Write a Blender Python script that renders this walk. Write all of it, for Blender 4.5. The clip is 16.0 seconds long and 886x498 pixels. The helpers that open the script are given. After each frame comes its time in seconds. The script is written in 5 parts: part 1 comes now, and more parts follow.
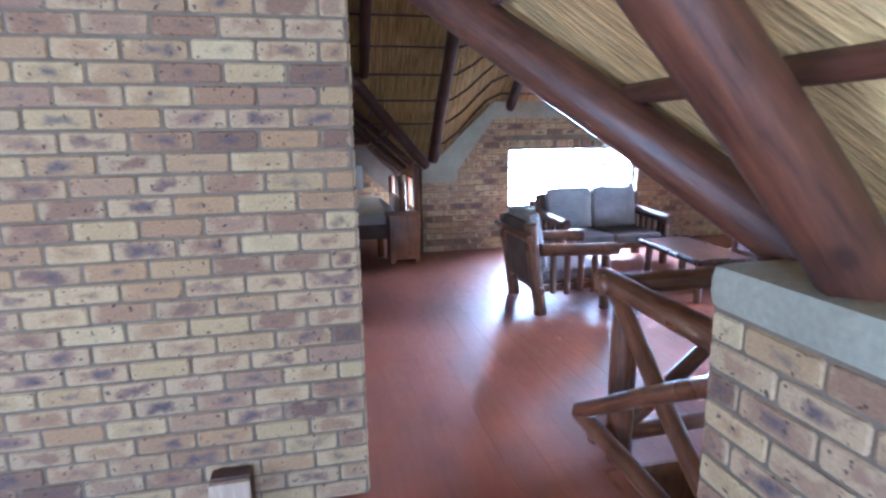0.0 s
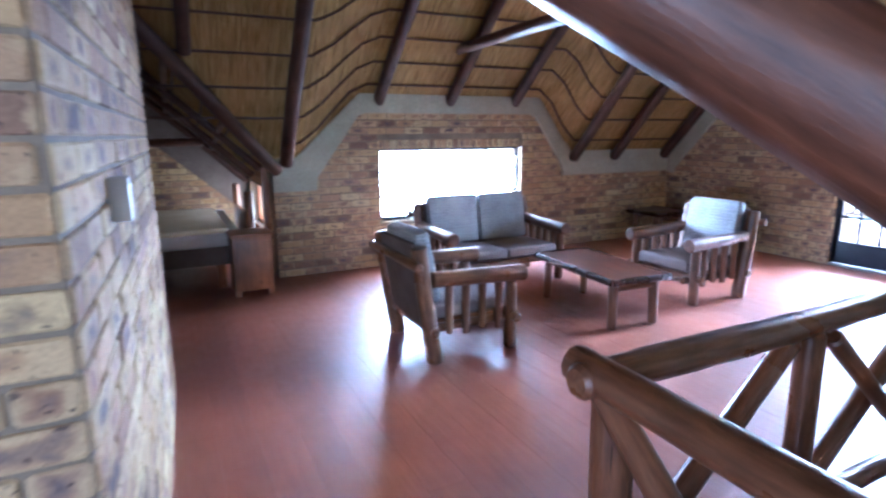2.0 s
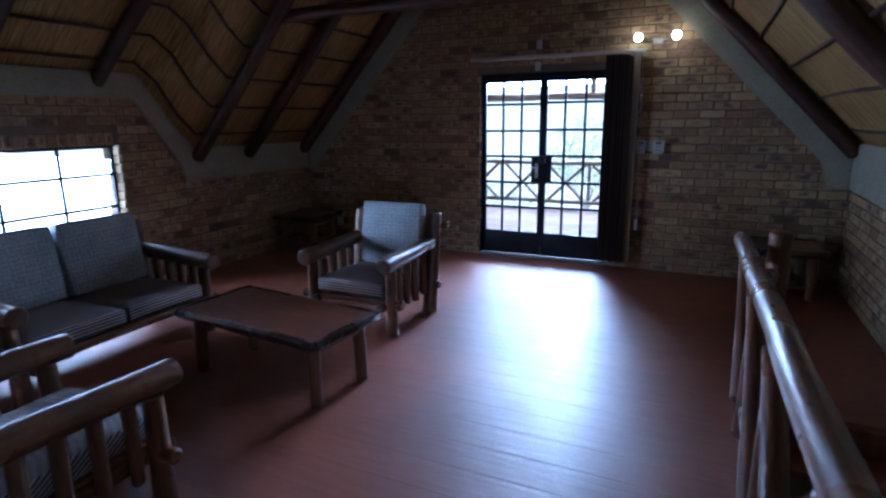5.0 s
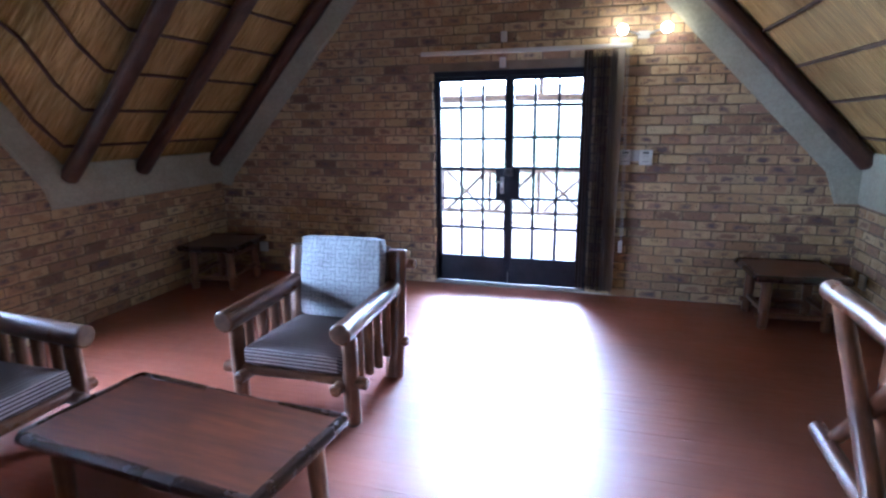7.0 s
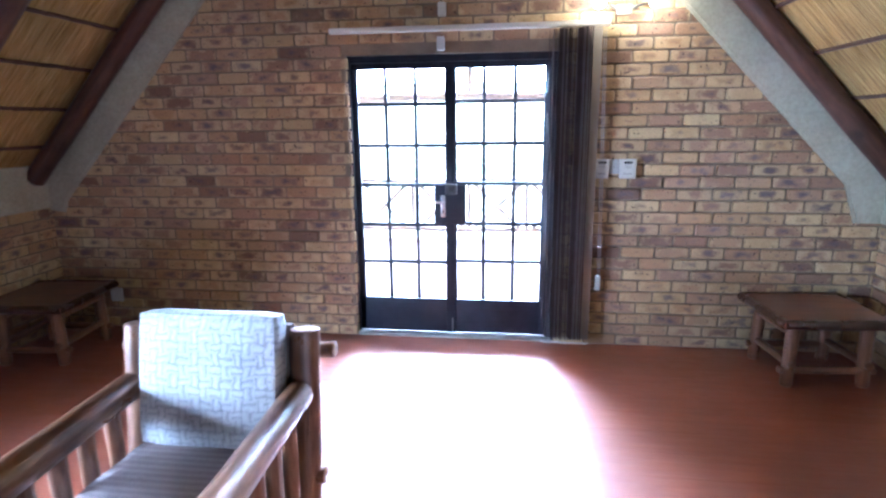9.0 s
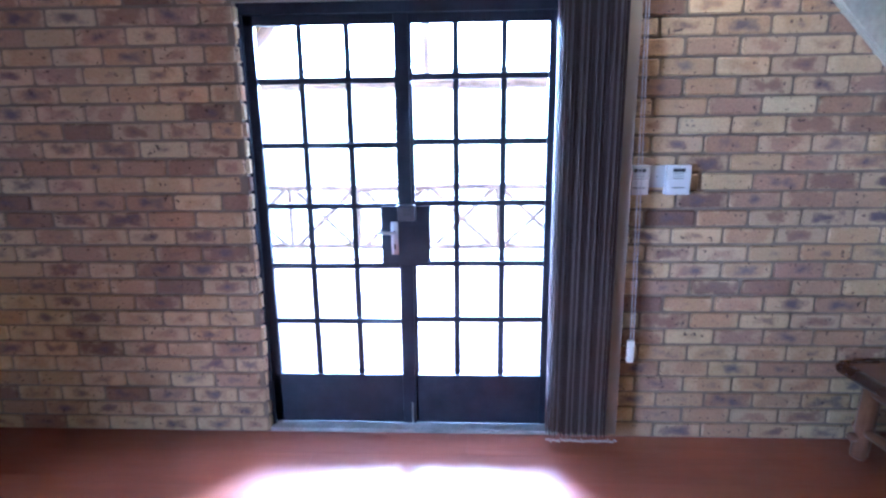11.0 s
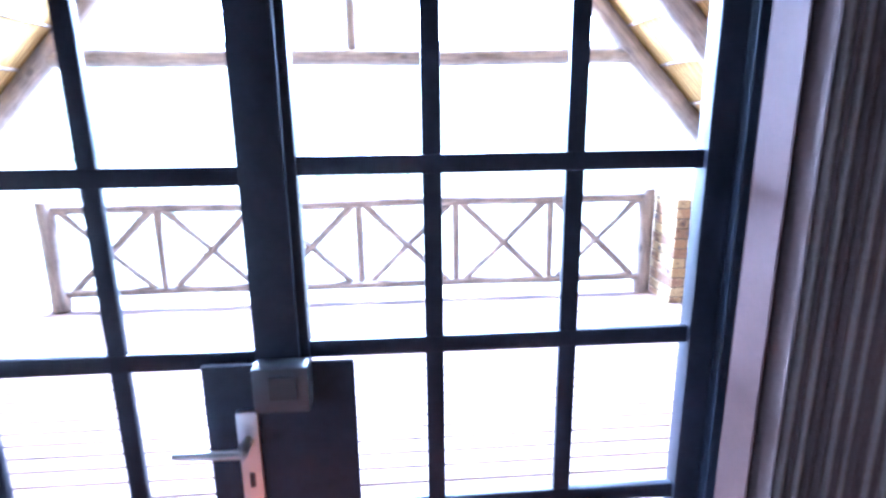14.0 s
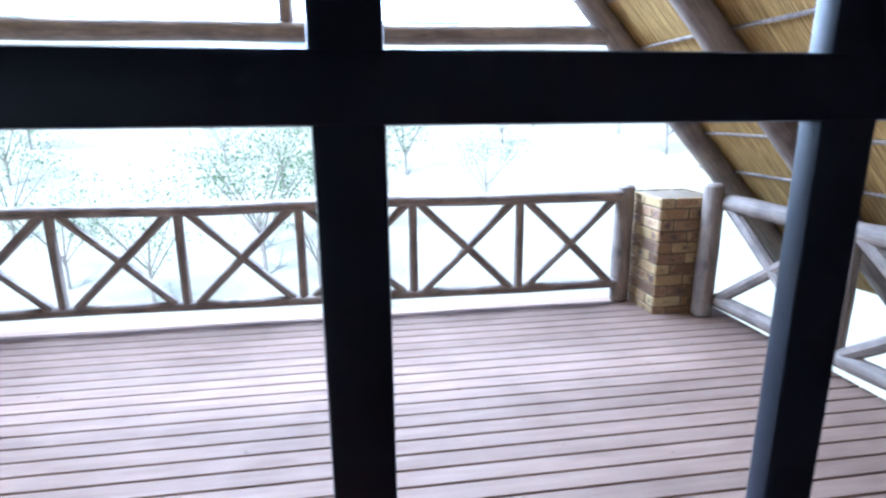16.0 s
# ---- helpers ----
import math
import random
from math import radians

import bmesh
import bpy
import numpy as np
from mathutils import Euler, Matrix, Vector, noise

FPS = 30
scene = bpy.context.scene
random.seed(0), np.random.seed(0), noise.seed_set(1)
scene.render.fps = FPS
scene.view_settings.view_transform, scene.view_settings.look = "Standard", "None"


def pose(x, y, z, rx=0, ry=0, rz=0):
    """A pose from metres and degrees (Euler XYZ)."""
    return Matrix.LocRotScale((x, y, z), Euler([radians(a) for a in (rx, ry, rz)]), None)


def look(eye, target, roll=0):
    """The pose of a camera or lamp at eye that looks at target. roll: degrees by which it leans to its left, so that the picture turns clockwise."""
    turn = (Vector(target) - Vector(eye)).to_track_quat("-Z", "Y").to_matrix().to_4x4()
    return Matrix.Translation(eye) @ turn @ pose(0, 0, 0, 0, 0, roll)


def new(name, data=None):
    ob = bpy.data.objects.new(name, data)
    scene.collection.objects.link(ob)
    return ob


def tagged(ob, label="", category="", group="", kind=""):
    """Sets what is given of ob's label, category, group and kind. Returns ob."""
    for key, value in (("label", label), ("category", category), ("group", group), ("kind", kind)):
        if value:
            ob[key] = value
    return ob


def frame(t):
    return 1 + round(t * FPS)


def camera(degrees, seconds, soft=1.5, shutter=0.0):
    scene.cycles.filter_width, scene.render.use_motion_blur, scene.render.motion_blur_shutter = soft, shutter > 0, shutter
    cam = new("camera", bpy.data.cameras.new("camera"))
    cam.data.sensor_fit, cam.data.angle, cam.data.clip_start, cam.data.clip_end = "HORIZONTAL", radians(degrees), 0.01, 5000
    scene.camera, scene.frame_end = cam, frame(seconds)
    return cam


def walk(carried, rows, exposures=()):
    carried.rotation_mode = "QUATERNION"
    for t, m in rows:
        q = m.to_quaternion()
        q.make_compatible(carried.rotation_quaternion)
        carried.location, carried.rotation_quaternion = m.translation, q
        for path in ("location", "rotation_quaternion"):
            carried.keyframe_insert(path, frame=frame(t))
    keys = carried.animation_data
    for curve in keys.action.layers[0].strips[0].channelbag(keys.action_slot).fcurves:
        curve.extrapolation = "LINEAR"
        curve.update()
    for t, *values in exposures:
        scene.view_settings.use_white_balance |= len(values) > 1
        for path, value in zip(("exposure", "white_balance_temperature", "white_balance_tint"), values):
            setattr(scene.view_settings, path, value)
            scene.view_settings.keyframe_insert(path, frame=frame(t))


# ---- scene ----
cam = camera(76.9, 16.0, soft=2.4, shutter=0.5)
METRES, EYE, TILT, LEAN, TURN = 9.44, 1.645, 0.0, 0.0, -12.3
ROWS = [
    (0.0, 0.0, 0.0, 0.0, -0.17, -11.8, 0.83),
    (0.5, 0.0027, 0.0347, -0.0021, -0.58, -11.82, 0.75),
    (1.0, 0.0048, 0.0688, -0.0034, -1.35, -11.87, 0.69),
    (1.5, 0.0033, 0.1009, -0.004, -5.93, -11.84, 0.52),
    (2.0, 0.005, 0.1326, -0.0059, -14.05, -11.68, 0.51),
    (2.5, 0.0105, 0.1609, -0.0089, -20.61, -11.51, 0.42),
    (3.0, 0.013, 0.1851, -0.0094, -29.09, -11.53, 0.54),
    (3.5, 0.0221, 0.2129, -0.0124, -38.55, -12.04, 0.63),
    (4.0, 0.0346, 0.2414, -0.0114, -45.12, -12.54, 0.63),
    (6.5, 0.1111, 0.37, 0.0051, -58.68, -13.15, 0.64),
    (7.0, 0.1353, 0.3931, 0.0019, -61.07, -13.15, 0.65),
    (7.5, 0.1634, 0.4171, -0.0015, -63.65, -13.26, 0.65),
    (8.0, 0.1916, 0.4396, -0.0007, -66.5, -13.33, 0.67),
    (8.5, 0.2244, 0.4561, 0.0009, -68.79, -13.26, 0.64),
    (9.0, 0.2578, 0.4727, -0.0014, -70.47, -12.77, 0.61),
    (11.5, 0.4389, 0.5332, -0.0069, -76.11, -13.29, 0.74),
    (12, 0.4718, 0.5437, -0.0069, -76.78, -13.46, 0.86),
    (12.5, 0.5029, 0.5540, -0.0060, -77.04, -13.64, 0.86),
    (13, 0.5347, 0.5634, -0.0070, -78.95, -13.61, 0.67),
    (13.5, 0.5644, 0.5666, -0.0075, -79.89, -13.73, 0.60),
    (14, 0.5900, 0.5744, -0.0093, -81.99, -13.82, 0.67),
    (14.5, 0.6126, 0.5806, -0.0124, -84.64, -13.76, 0.56),
    (15, 0.6309, 0.5829, -0.0137, -85.78, -13.90, 0.65),
    (15.5, 0.6447, 0.5839, -0.0159, -86.28, -13.93, 0.45),
    (16, 0.6548, 0.5834, -0.0182, -86.57, -13.92, 0.37),
]

# ---- light ----
exposures = [(0.0, 3.65, 4300, 12), (0.5, 3.8, 4300, 12), (1.0, 3.85, 4300, 12), (2.2, 3.55, 4300, 12), (2.9, 2.6, 4150, 12), (3.4, 1.2, 4100, 12), (4.2, 0.75, 4150, 11), (6.3, 2.1, 4350, 12), (9.0, 3.9, 4450, 11),
             (11.4, 3.8, 4000, 15), (12.5, 3.9, 4000, 15), (14.0, 3.05, 4300, 15), (15.0, 1.75, 4500, 10), (15.5, 1.25, 4650, 11), (16.0, 0.8, 4700, 9)]
walk(cam, [(t, pose(0, 0, EYE, TILT, LEAN, TURN) @ pose(METRES * x, METRES * y, METRES * z, 90 + pitch, roll, yaw)) for t, x, y, z, yaw, pitch, roll in ROWS], exposures)

SUN_EL, SUN_AZ = 56.0, 155.0  # degrees; azimuth from +x towards +y
world = bpy.data.worlds.new("world")
scene.world = world
world.use_nodes = True
wn = world.node_tree
sky = wn.nodes.new("ShaderNodeTexSky")
sky.sky_type, sky.sun_disc = "NISHITA", False
sky.sun_elevation, sky.sun_rotation = radians(SUN_EL), radians(90 - SUN_AZ)
sky.air_density, sky.dust_density = 1.0, 2.5
wn.links.new(sky.outputs[0], wn.nodes["Background"].inputs[0])
wn.nodes["Background"].inputs[1].default_value = 0.15

sun = new("sun", bpy.data.lights.new("sun", "SUN"))
sun.data.energy, sun.data.angle, sun.data.color = 5.0, radians(0.6), (1.0, 0.95, 0.87)
sd = Vector((math.cos(radians(SUN_EL)) * math.cos(radians(SUN_AZ)), math.cos(radians(SUN_EL)) * math.sin(radians(SUN_AZ)), math.sin(radians(SUN_EL))))
sun.matrix_world = look(sd * 40, (0, 0, 0))


def window_light(x, y, z, tx, ty, tz, w, h, power, color=(0.90, 0.95, 1.0), spread=180.0):
    """Sky light that enters by an opening; the west one is an added fill."""
    lamp = new("window_light", bpy.data.lights.new("window_light", "AREA"))
    lamp.data.shape, lamp.data.size, lamp.data.size_y = "RECTANGLE", w, h
    lamp.data.energy, lamp.data.color, lamp.data.spread = power, color, radians(spread)
    lamp.matrix_world = look((x, y, z), (tx, ty, tz))
    return lamp


window_light(3.62, 7.83, 0.99, 3.4, 3.6, -0.8, 2.1, 0.95, 31, spread=122.0)
window_light(-0.9, -3.25, 1.35, -0.9, 3, 1.9, 2.0, 1.3, 12.5)
# fill lamp at an unseen west opening, added to brighten the landing roof
window_light(-4.45, -1.0, 1.3, 3, -0.3, 1.9, 1.7, 1.2, 16.5)
window_light(1.74, 8.6, 0.7, -3, 8.6, 0.4, 1.4, 0.55, 4, (1.0, 0.84, 0.68))
# open gable of the balcony
window_light(12.0, 4.465, 3.5, 7.4, 4.465, 1.6, 6.0, 2.7, 1250)

# ---- materials ----


def mat(name, base, rough=0.6, metal=0.0, spec=0.5, coat=0.0):
    m = bpy.data.materials.new(name)
    m.use_nodes = True
    p = m.node_tree.nodes["Principled BSDF"]
    p.inputs["Base Color"].default_value = (*base, 1)
    p.inputs["Roughness"].default_value, p.inputs["Metallic"].default_value = rough, metal
    p.inputs["Specular IOR Level"].default_value, p.inputs["Coat Weight"].default_value = spec, coat
    p.inputs["Coat Roughness"].default_value = 0.15
    return m


def node(m, kind, **sets):
    n = m.node_tree.nodes.new(kind)
    for key, value in sets.items():
        n.inputs[key.replace("_", " ")].default_value = value
    return n


def wire(m, a, b):
    m.node_tree.links.new(a, b)


def shader(m):
    return m.node_tree.nodes["Principled BSDF"]


def coords(m, scale=(1, 1, 1), space="Object"):
    tc, mp = node(m, "ShaderNodeTexCoord"), node(m, "ShaderNodeMapping")
    mp.inputs["Scale"].default_value = scale
    wire(m, tc.outputs[space], mp.inputs["Vector"])
    return mp.outputs["Vector"]


def noise_of(m, scale, stretch=(1, 1, 1), detail=4.0, rough=0.55, space="Object"):
    n = node(m, "ShaderNodeTexNoise", Scale=scale, Detail=detail, Roughness=rough)
    wire(m, coords(m, stretch, space), n.inputs["Vector"])
    return n.outputs["Fac"]


def ramp(m, fac, *stops):
    r = node(m, "ShaderNodeValToRGB")
    e = r.color_ramp.elements
    while len(e) < len(stops):
        e.new(0.5)
    for el, (at, c) in zip(e, stops):
        el.position, el.color = at, (*c, 1)
    wire(m, fac, r.inputs["Fac"])
    return r.outputs["Color"]


def mix(m, a, b, fac=0.5, kind="MIX"):
    x = m.node_tree.nodes.new("ShaderNodeMix")
    x.data_type, x.blend_type = "RGBA", kind
    if isinstance(fac, float):
        x.inputs[0].default_value = fac
    else:
        wire(m, fac, x.inputs[0])
    for s, v in ((6, a), (7, b)):
        if isinstance(v, tuple):
            x.inputs[s].default_value = (*v, 1)
        else:
            wire(m, v, x.inputs[s])
    return x.outputs[2]


def relief(m, fac, strength=0.3, distance=0.01):
    b = node(m, "ShaderNodeBump", Strength=strength, Distance=distance)
    wire(m, fac, b.inputs["Height"])
    wire(m, b.outputs["Normal"], shader(m).inputs["Normal"])
    wire(m, b.outputs["Normal"], shader(m).inputs["Coat Normal"])


def math_of(m, op, a, b=0.0):
    n = m.node_tree.nodes.new("ShaderNodeMath")
    n.operation = op
    for s, v in ((0, a), (1, b)):
        if isinstance(v, (int, float)):
            n.inputs[s].default_value = v
        else:
            wire(m, v, n.inputs[s])
    return n.outputs[0]


def piece_random(m):
    """A number for each piece: by object, or by island where the pieces are joined."""
    oi, ge = node(m, "ShaderNodeObjectInfo"), node(m, "ShaderNodeNewGeometry")
    return math_of(m, "FRACT", math_of(m, "ADD", oi.outputs["Random"], ge.outputs["Random Per Island"]))


def brick_material():
    """Clay stock brick: cream rims, a brown face and a dark fired heart, each brick with its own share of them."""
    m = mat("brick", (0.3, 0.2, 0.13), 0.85, spec=0.25)
    r = piece_random(m)
    r2 = math_of(m, "FRACT", math_of(m, "MULTIPLY", r, 17.31))
    r3 = math_of(m, "FRACT", math_of(m, "MULTIPLY", r, 53.77))
    tone = ramp(m, r, (0.0, (0.168, 0.105, 0.072)), (0.2, (0.275, 0.168, 0.10)), (0.4, (0.385, 0.25, 0.123)), (0.6, (0.29, 0.184, 0.122)),
                (0.8, (0.385, 0.262, 0.132)), (0.94, (0.425, 0.312, 0.156)), (1.0, (0.48, 0.38, 0.215)))
    tc = node(m, "ShaderNodeTexCoord")
    shift = node(m, "ShaderNodeCombineXYZ")
    wire(m, math_of(m, "MULTIPLY", r, 37.0), shift.inputs[0])
    wire(m, math_of(m, "MULTIPLY", r2, 11.0), shift.inputs[2])
    add = m.node_tree.nodes.new("ShaderNodeVectorMath")
    wire(m, tc.outputs["Object"], add.inputs[0])
    wire(m, shift.outputs[0], add.inputs[1])
    n1 = node(m, "ShaderNodeTexNoise", Scale=15.0, Detail=4.0, Roughness=0.55)
    n2 = node(m, "ShaderNodeTexNoise", Scale=110.0, Detail=3.0, Roughness=0.6)
    n3 = node(m, "ShaderNodeTexNoise", Scale=50.0, Detail=1.0)
    for n in (n1, n2, n3):
        wire(m, add.outputs[0], n.inputs["Vector"])
    # distance from the middle of the face, blurred by noise
    sep = node(m, "ShaderNodeSeparateXYZ")
    wire(m, tc.outputs["UV"], sep.inputs[0])
    du = math_of(m, "MULTIPLY", math_of(m, "ABSOLUTE", math_of(m, "SUBTRACT", sep.outputs[0], 0.5)), 2.0)
    dv = math_of(m, "MULTIPLY", math_of(m, "ABSOLUTE", math_of(m, "SUBTRACT", sep.outputs[1], 0.5)), 1.7)
    d = math_of(m, "ADD", math_of(m, "MAXIMUM", du, dv), math_of(m, "MULTIPLY", math_of(m, "SUBTRACT", n1.outputs["Fac"], 0.5), 1.9))
    rim = ramp(m, math_of(m, "ADD", d, math_of(m, "MULTIPLY", math_of(m, "SUBTRACT", r2, 0.5), 0.9)), (0.60, (0, 0, 0)), (1.0, (1, 1, 1)))
    c = mix(m, tone, (0.55, 0.425, 0.235), math_of(m, "MULTIPLY", rim, 0.52))
    heart = ramp(m, math_of(m, "ADD", d, math_of(m, "MULTIPLY", r3, 0.75)), (0.08, (1, 1, 1)), (0.70, (0, 0, 0)))
    c = mix(m, c, (0.095, 0.082, 0.09), math_of(m, "MULTIPLY", heart, 0.85))
    c = mix(m, c, ramp(m, n2.outputs["Fac"], (0.3, (0.6, 0.6, 0.6)), (0.7, (1.2, 1.2, 1.2))), 0.5, "MULTIPLY")
    pits = ramp(m, n3.outputs["Fac"], (0.26, (1, 1, 1)), (0.32, (0, 0, 0)))
    c = mix(m, c, (0.04, 0.03, 0.03), math_of(m, "MULTIPLY", pits, 0.8))
    wire(m, c, shader(m).inputs["Base Color"])
    relief(m, n2.outputs["Fac"], 0.4, 0.005)
    return m


def rough_material(name, dark, light, scale=5.0, fine=60.0, rough=0.85, bump=0.35, depth=0.006):
    m = mat(name, dark, rough, spec=0.25)
    big, small = noise_of(m, scale, detail=5), noise_of(m, fine, detail=4)
    c = ramp(m, big, (0.3, dark), (0.7, light))
    c = mix(m, c, ramp(m, small, (0.25, (0.7, 0.7, 0.7)), (0.75, (1.15, 1.15, 1.15))), 0.6, "MULTIPLY")
    wire(m, c, shader(m).inputs["Base Color"])
    relief(m, small, bump, depth)
    return m


def wood_material(name, dark, light, rough=0.28, stretch=(1, 1, 1), coat=0.3, scale=9.0, cracks=1.0):
    """Varnished wood: streaks along the grain, drying cracks, knots and uneven stain."""
    m = mat(name, dark, rough, spec=0.5, coat=coat)
    long = tuple(v * (1.6 if v > 1 else 0.55) for v in stretch)
    big, fine = noise_of(m, scale * 0.4, detail=5), noise_of(m, scale, long, detail=6, rough=0.65)
    crack = noise_of(m, scale * 2.2, tuple(v * (1.0 if v > 1 else 0.16) for v in stretch), detail=2)
    c = ramp(m, fine, (0.32, dark), (0.68, light))
    c = mix(m, c, ramp(m, big, (0.28, (0.42, 0.38, 0.38)), (0.72, (1.4, 1.32, 1.25))), 0.3 + 0.55 * cracks, "MULTIPLY")
    split = ramp(m, crack, (0.24, (1, 1, 1)), (0.31, (0, 0, 0)))
    c = mix(m, c, tuple(v * 0.22 for v in dark), math_of(m, "MULTIPLY", split, 0.85 * cracks))
    knots = node(m, "ShaderNodeTexVoronoi", Scale=3.4)
    wire(m, coords(m, (1.3, 1.3, 0.8)), knots.inputs["Vector"])
    spot = ramp(m, knots.outputs["Distance"], (0.05, (1, 1, 1)), (0.13, (0, 0, 0)))
    c = mix(m, c, tuple(v * 0.3 for v in dark), math_of(m, "MULTIPLY", spot, 0.7 * cracks))
    wire(m, c, shader(m).inputs["Base Color"])
    wire(m, ramp(m, big, (0.25, (rough + 0.16,) * 3), (0.75, (max(0.1, rough - 0.05),) * 3)), shader(m).inputs["Roughness"])
    relief(m, mix(m, fine, split, 0.35), 0.5, 0.010)
    return m


def turned_coords(m, degrees):
    tc, mp = node(m, "ShaderNodeTexCoord"), node(m, "ShaderNodeMapping")
    mp.inputs["Rotation"].default_value = (0, 0, radians(degrees))
    wire(m, tc.outputs["Object"], mp.inputs["Vector"])
    return mp.outputs["Vector"]


def thatch_material(name, stretch, turned=0.0, tone=0.95, pale=0.0):
    m = mat(name, (0.3, 0.2, 0.07), 0.75, spec=0.2)

    def noise_of(m, scale, stretch=(1, 1, 1), detail=4.0):
        """Noise drawn out along the reeds, which lie turned by so many degrees."""
        n, mp = node(m, "ShaderNodeTexNoise", Scale=scale, Detail=detail), node(m, "ShaderNodeMapping")
        mp.inputs["Scale"].default_value = stretch
        wire(m, turned_coords(m, turned), mp.inputs["Vector"])
        wire(m, mp.outputs["Vector"], n.inputs["Vector"])
        return n.outputs["Fac"]

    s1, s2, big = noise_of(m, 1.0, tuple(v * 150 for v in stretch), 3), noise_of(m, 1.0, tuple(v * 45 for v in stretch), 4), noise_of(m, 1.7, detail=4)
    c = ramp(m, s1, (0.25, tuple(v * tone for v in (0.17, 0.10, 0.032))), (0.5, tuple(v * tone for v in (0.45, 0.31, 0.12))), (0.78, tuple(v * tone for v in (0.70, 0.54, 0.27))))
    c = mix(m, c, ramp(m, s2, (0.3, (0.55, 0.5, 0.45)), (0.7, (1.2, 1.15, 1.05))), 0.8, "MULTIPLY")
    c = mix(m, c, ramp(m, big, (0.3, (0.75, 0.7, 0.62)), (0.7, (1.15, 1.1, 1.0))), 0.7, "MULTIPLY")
    # mixes in a paler straw that stands for light falling on the reeds
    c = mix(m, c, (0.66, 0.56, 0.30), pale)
    wire(m, c, shader(m).inputs["Base Color"])
    relief(m, s1, 0.9, 0.02)
    return m


def plank_material(name, dark, light, rough, stretch, spec=0.5, coat=0.0, vary=0.35, bump=0.15, nicks=0.6, gloss=0.36):
    """Boards that differ a little from one another, with grain, knots and scuffs."""
    m = mat(name, dark, rough, spec=spec, coat=coat)
    r = piece_random(m)
    grain, patch, scuff = noise_of(m, 6.0, stretch, 6, 0.6), noise_of(m, 1.3, detail=5), noise_of(m, 14.0, (1, 0.5, 1), 5, 0.7)
    c = ramp(m, grain, (0.25, dark), (0.75, light))
    c = mix(m, c, ramp(m, r, (0.0, (1 - vary,) * 3), (1.0, (1 + vary,) * 3)), 0.7, "MULTIPLY")
    c = mix(m, c, ramp(m, patch, (0.3, (0.75, 0.72, 0.7)), (0.7, (1.15, 1.15, 1.15))), 0.8, "MULTIPLY")
    knots = node(m, "ShaderNodeTexVoronoi", Scale=2.2)
    wire(m, coords(m, (0.9, 0.4, 1)), knots.inputs["Vector"])
    spot = ramp(m, knots.outputs["Distance"], (0.02, (1, 1, 1)), (0.045, (0, 0, 0)))
    c = mix(m, c, tuple(v * 0.35 for v in dark), math_of(m, "MULTIPLY", spot, nicks * 0.58))
    p = shader(m)
    p.inputs["Coat Roughness"].default_value = gloss
    wire(m, c, p.inputs["Base Color"])
    wire(m, ramp(m, scuff, (0.3, (rough - 0.07,) * 3), (0.7, (rough + 0.12,) * 3)), shader(m).inputs["Roughness"])
    nick = ramp(m, noise_of(m, 16.0, (1.6, 0.7, 1), 3), (0.25, (1, 1, 1)), (0.29, (0, 0, 0)))
    c = mix(m, c, tuple(v * 0.25 for v in dark), math_of(m, "MULTIPLY", nick, nicks))
    wire(m, c, p.inputs["Base Color"])
    height = mix(m, grain, patch, 0.35)
    relief(m, mix(m, height, (0.0, 0.0, 0.0), math_of(m, "MULTIPLY", nick, nicks * 0.8)), bump, 0.006)
    return m


def tabletop_material():
    """Dark red-brown planks under thick glossy varnish."""
    m = mat("tabletop_wood", (0.1, 0.03, 0.01), 0.4, spec=0.5, coat=0.9)
    shader(m).inputs["Coat Roughness"].default_value = 0.16
    grain, big = noise_of(m, 7.0, (3.0, 0.3, 1), 5, 0.6), noise_of(m, 2.6, (1.0, 0.7, 1), 3)
    c = ramp(m, grain, (0.28, (0.060, 0.014, 0.005)), (0.72, (0.165, 0.047, 0.014)))
    c = mix(m, c, ramp(m, big, (0.3, (0.5, 0.45, 0.45)), (0.7, (1.35, 1.3, 1.2))), 0.8, "MULTIPLY")
    wire(m, c, shader(m).inputs["Base Color"])
    return m


